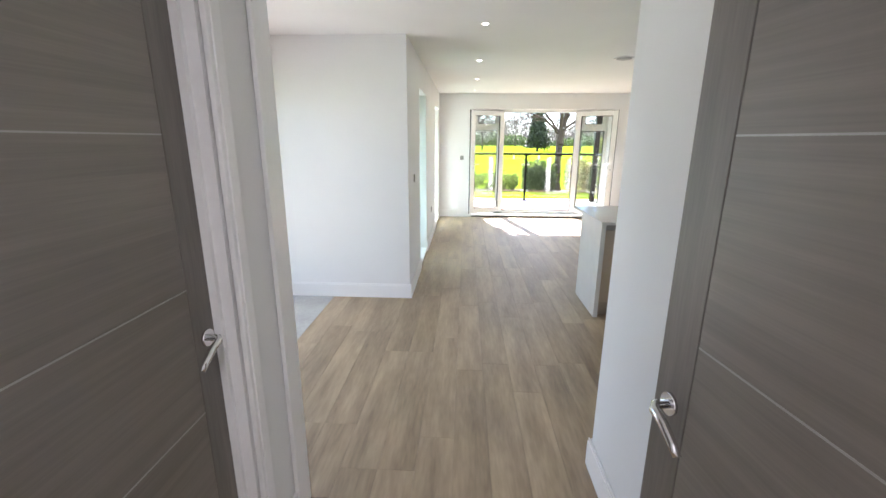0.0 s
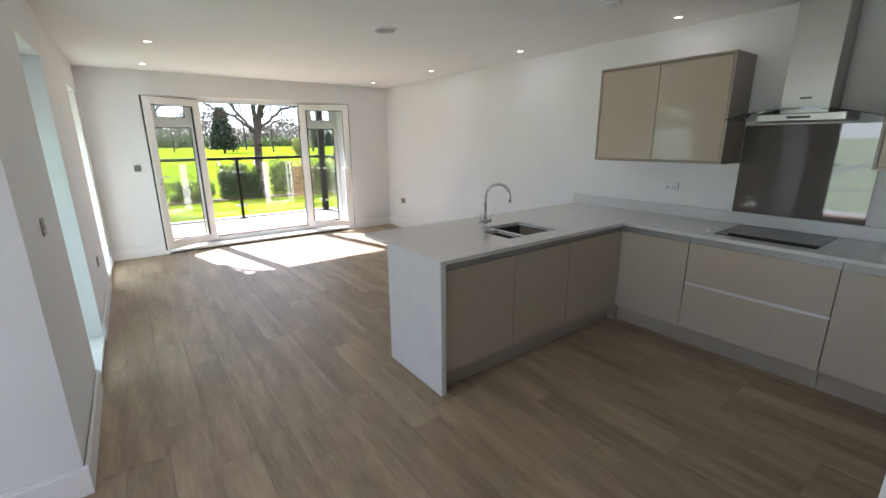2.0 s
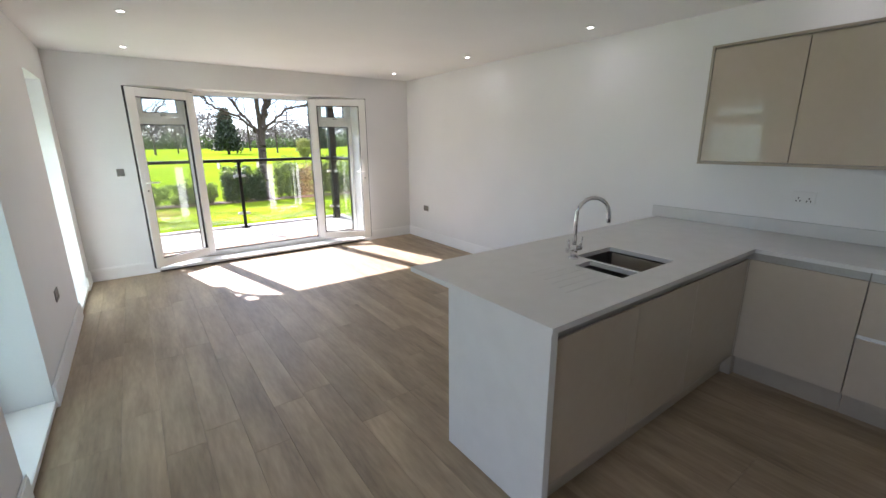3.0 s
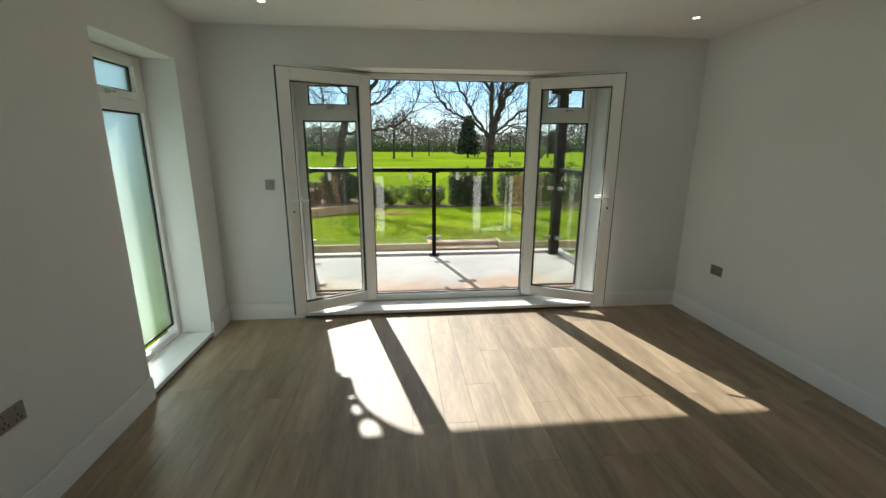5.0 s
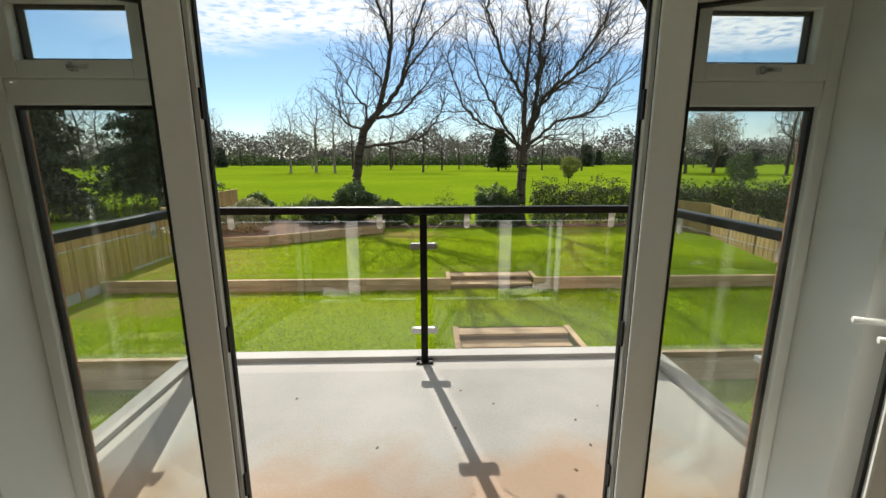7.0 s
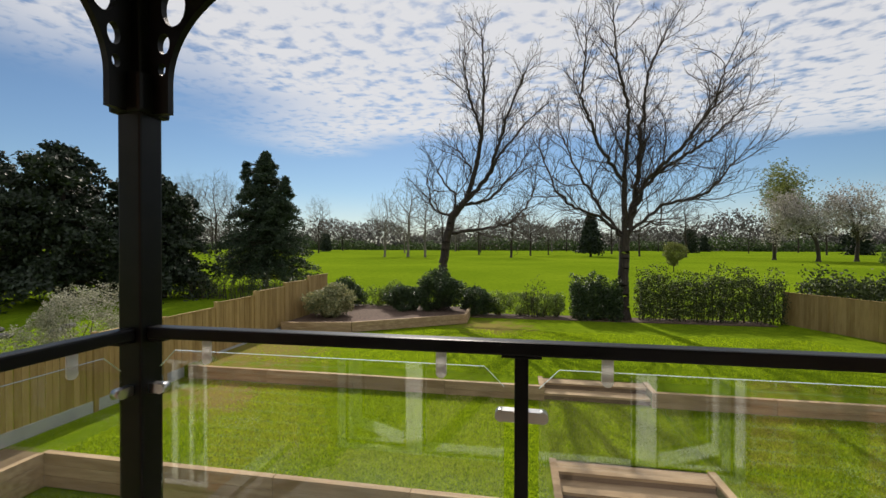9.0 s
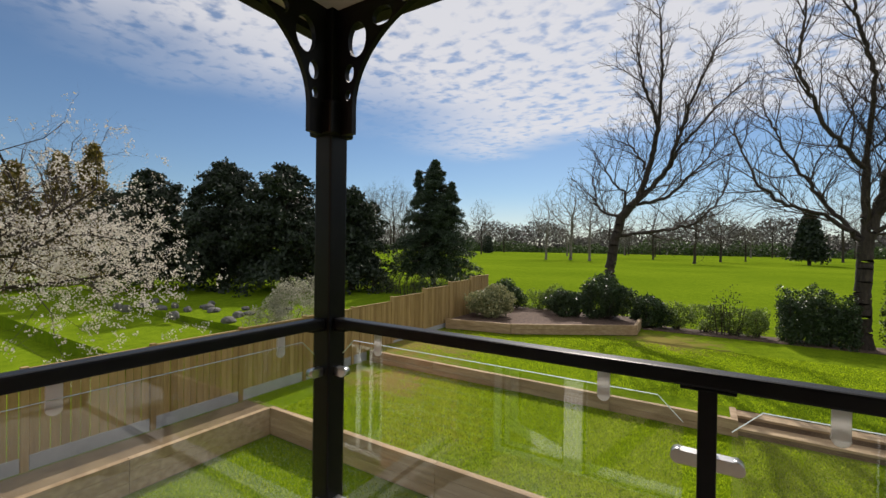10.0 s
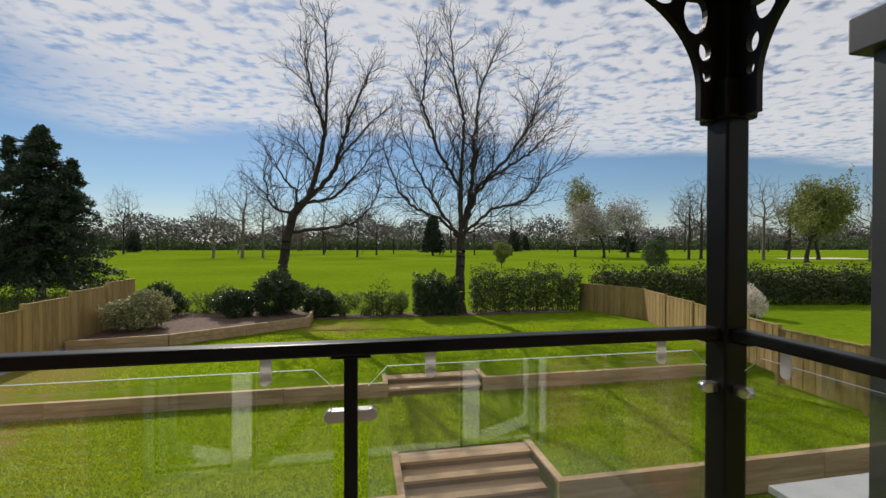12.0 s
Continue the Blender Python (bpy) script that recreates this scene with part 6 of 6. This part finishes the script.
for k, x, y, size in GROVE:
    o = copy_thing(protos[k], pose(x, y, UP, 0, 0, rng.uniform(0, 360)))
    o.scale = (size, size, size)
for k in range(40):
    y = rng.uniform(160, 292)
    o = copy_thing(rng.choice(protos), pose(rng.uniform(-1.25, 1.15) * y, y, UP, 0, 0, rng.uniform(0, 360)))
    size = rng.uniform(0.65, 1.1)
    o.scale = (size, size, size * rng.uniform(0.85, 1.05))
for k, (x, y, h, leafm, lab, n) in enumerate(((63, 121.7, 24, L_WILLOW, "pale yellow-green weeping birch", 2200), (90.2, 77.6, 18, L_WILLOW, "broad yellow-green willow in young leaf", 4200), (65.5, 110.6, 18.5, L_PALEBLOOM, "wide tree in white spring blossom", 1500), (75.3, 114.5, 18, L_PALEBLOOM, "tree in white spring blossom", 1100), (112, 92, 17, L_WILLOW, "yellow-green tree in young leaf", 2200))):
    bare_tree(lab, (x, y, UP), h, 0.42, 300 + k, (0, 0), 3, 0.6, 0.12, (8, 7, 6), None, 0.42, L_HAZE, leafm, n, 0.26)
rp = conifer("dark evergreen in the far tree belt", (128, 190, UP), 11, 4.5, 95, L_DARK, 800, 0.55, 0.6, 0.05, 2, 0.3)
for k in range(12):
    y = rng.uniform(210, 290)
    o = copy_thing(rp, pose(rng.uniform(0.35, 1.2) * y * rng.choice((1, 1, -1)), y, UP, 0, 0, rng.uniform(0, 360)))
    s = rng.uniform(0.6, 1.1)
    o.scale = (s, s, s)


def far_belt(name, y0, y1, x0, x1, h0, h1, n, size, material, seed, label):
    rng = random.Random(seed)
    pts = []
    for _ in range(n):
        x = rng.uniform(x0, x1)
        y = rng.uniform(y0, y1)
        top = h0 + (h1 - h0) * max(0, 0.5 + 0.35 * math.sin(x * 0.045 + seed) + 0.3 * math.sin(x * 0.13 + 2 * seed) + 0.15 * math.sin(x * 0.41))
        pts.append(Vector((x, y, UP + top * rng.random() ** 1.15)))
    tagged(raw(name, *leaf_quads(rng, pts, size, 4), material), label, "woodland", kind="stuff")


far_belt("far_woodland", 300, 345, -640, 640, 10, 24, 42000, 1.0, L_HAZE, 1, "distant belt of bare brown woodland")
far_belt("far_scrub", 285, 300, -560, 560, 2.5, 9, 14000, 0.9, L_GREEN, 2, "distant line of green scrub and hedges")
far_belt("far_evergreens", 305, 330, -600, 600, 3, 12, 5000, 1.0, L_DARK, 3, "distant dark evergreens in the woodland")


def grass_blades(name, x0, x1, y0, y1, z, n, seed):
    """Short blades over a stretch of lawn."""
    r = np.random.RandomState(seed)
    px_, py_ = r.uniform(x0, x1, n), r.uniform(y0, y1, n)
    # the worn patches carry few blades
    keep = np.ones(n, bool)
    for cx, cy, rad in ((-5.6, 17.0, 1.5), (-6.5, 20.5, 2.4), (0.8, 25.6, 1.6)):
        d = np.hypot(px_ - cx, (py_ - cy) * 1.3) / rad + 0.25 * np.sin(px_ * 3.1 + py_ * 2.3) + 0.18 * np.sin(px_ * 7.7 - py_ * 6.1)
        keep &= r.uniform(0, 1, n) < np.clip(d * 1.6 - 0.75, 0.08, 1)
    px_, py_ = px_[keep], py_[keep]
    n = len(px_)
    an, h, w = r.uniform(0, 2 * np.pi, n), r.uniform(0.02, 0.055, n), r.uniform(0.006, 0.014, n)
    lx, ly = r.normal(0, 0.02, n), r.normal(0, 0.02, n)
    V = np.empty((n * 3, 3))
    V[0::3] = np.stack([px_ - np.cos(an) * w, py_ - np.sin(an) * w, np.full(n, z)], 1)
    V[1::3] = np.stack([px_ + np.cos(an) * w, py_ + np.sin(an) * w, np.full(n, z)], 1)
    V[2::3] = np.stack([px_ + lx, py_ + ly, z + h], 1)
    me = bpy.data.meshes.new(name)
    me.from_pydata(V.tolist(), [], np.arange(n * 3).reshape(n, 3).tolist())
    me.materials.append(L_BLADE)
    tagged(new(name, me), "short green grass blades of the mown lawn", "grass", kind="stuff")


grass_blades("lawn_grass", -6.3, S1[0] - 0.2, YL + 0.1, YU - 0.1, MID, 60000, 1)
grass_blades("lawn_grass", S1[1] + 0.2, 12.4, YL + 0.1, YU - 0.1, MID, 45000, 2)
grass_blades("lawn_grass", S1[0] - 0.1, S1[1] + 0.1, S1[2] + 0.05, YU - 0.1, MID, 12000, 3)
grass_blades("lawn_grass", -7.2, 12.6, S2[2] + 0.1, 25.0, UP, 70000, 4)
grass_blades("lawn_grass", -6.3, 12.4, 10.4, YL - 0.15, LOW, 45000, 5)
# ---- floor planks, last ----
PW, PL = 0.19, 1.22
PLANKS = {}


def plank(x0, x1, y0, y1):
    key = (round(x1 - x0, 3), round(y1 - y0, 3))
    if key not in PLANKS:
        w, l_ = key
        bm = bmesh.new()
        g, c = 0.0003, 0.0007
        lo = [bm.verts.new(p) for p in ((g, g, -0.012), (w - g, g, -0.012), (w - g, l_ - g, -0.012), (g, l_ - g, -0.012))]
        mid = [bm.verts.new((v.co.x, v.co.y, -0.0012)) for v in lo]
        hi = [bm.verts.new(p) for p in ((g + c, g + c, 0), (w - g - c, g + c, 0), (w - g - c, l_ - g - c, 0), (g + c, l_ - g - c, 0))]
        for a, b in ((lo, mid), (mid, hi)):
            for k in range(4):
                bm.faces.new((a[k], a[(k + 1) % 4], b[(k + 1) % 4], b[k]))
        bm.faces.new(hi)
        o = finish("plank", bm, M_OAK)
        PLANKS[key] = o.data
    else:
        o = new("plank", PLANKS[key])
    o.parent = FLOOR
    o.location = (x0, y0, 0)


rng = random.Random(9)
col = 0
x = -1.08
while x < 4.14:
    x1 = min(x + PW, 4.146)
    y_lo, y_hi = (0.345, 2.9) if x1 < -0.27 else (-2.68, 7.825) if x < 0.96 else (0.625, 7.825)
    y = y_lo - rng.choice((0.2, 0.45, 0.7, 0.95, 0.6))
    while y < y_hi:
        a, b = max(y, y_lo), min(y + PL, y_hi)
        if b - a > 0.02:
            plank(x, x1, a, b)
        y += PL
    x += PW
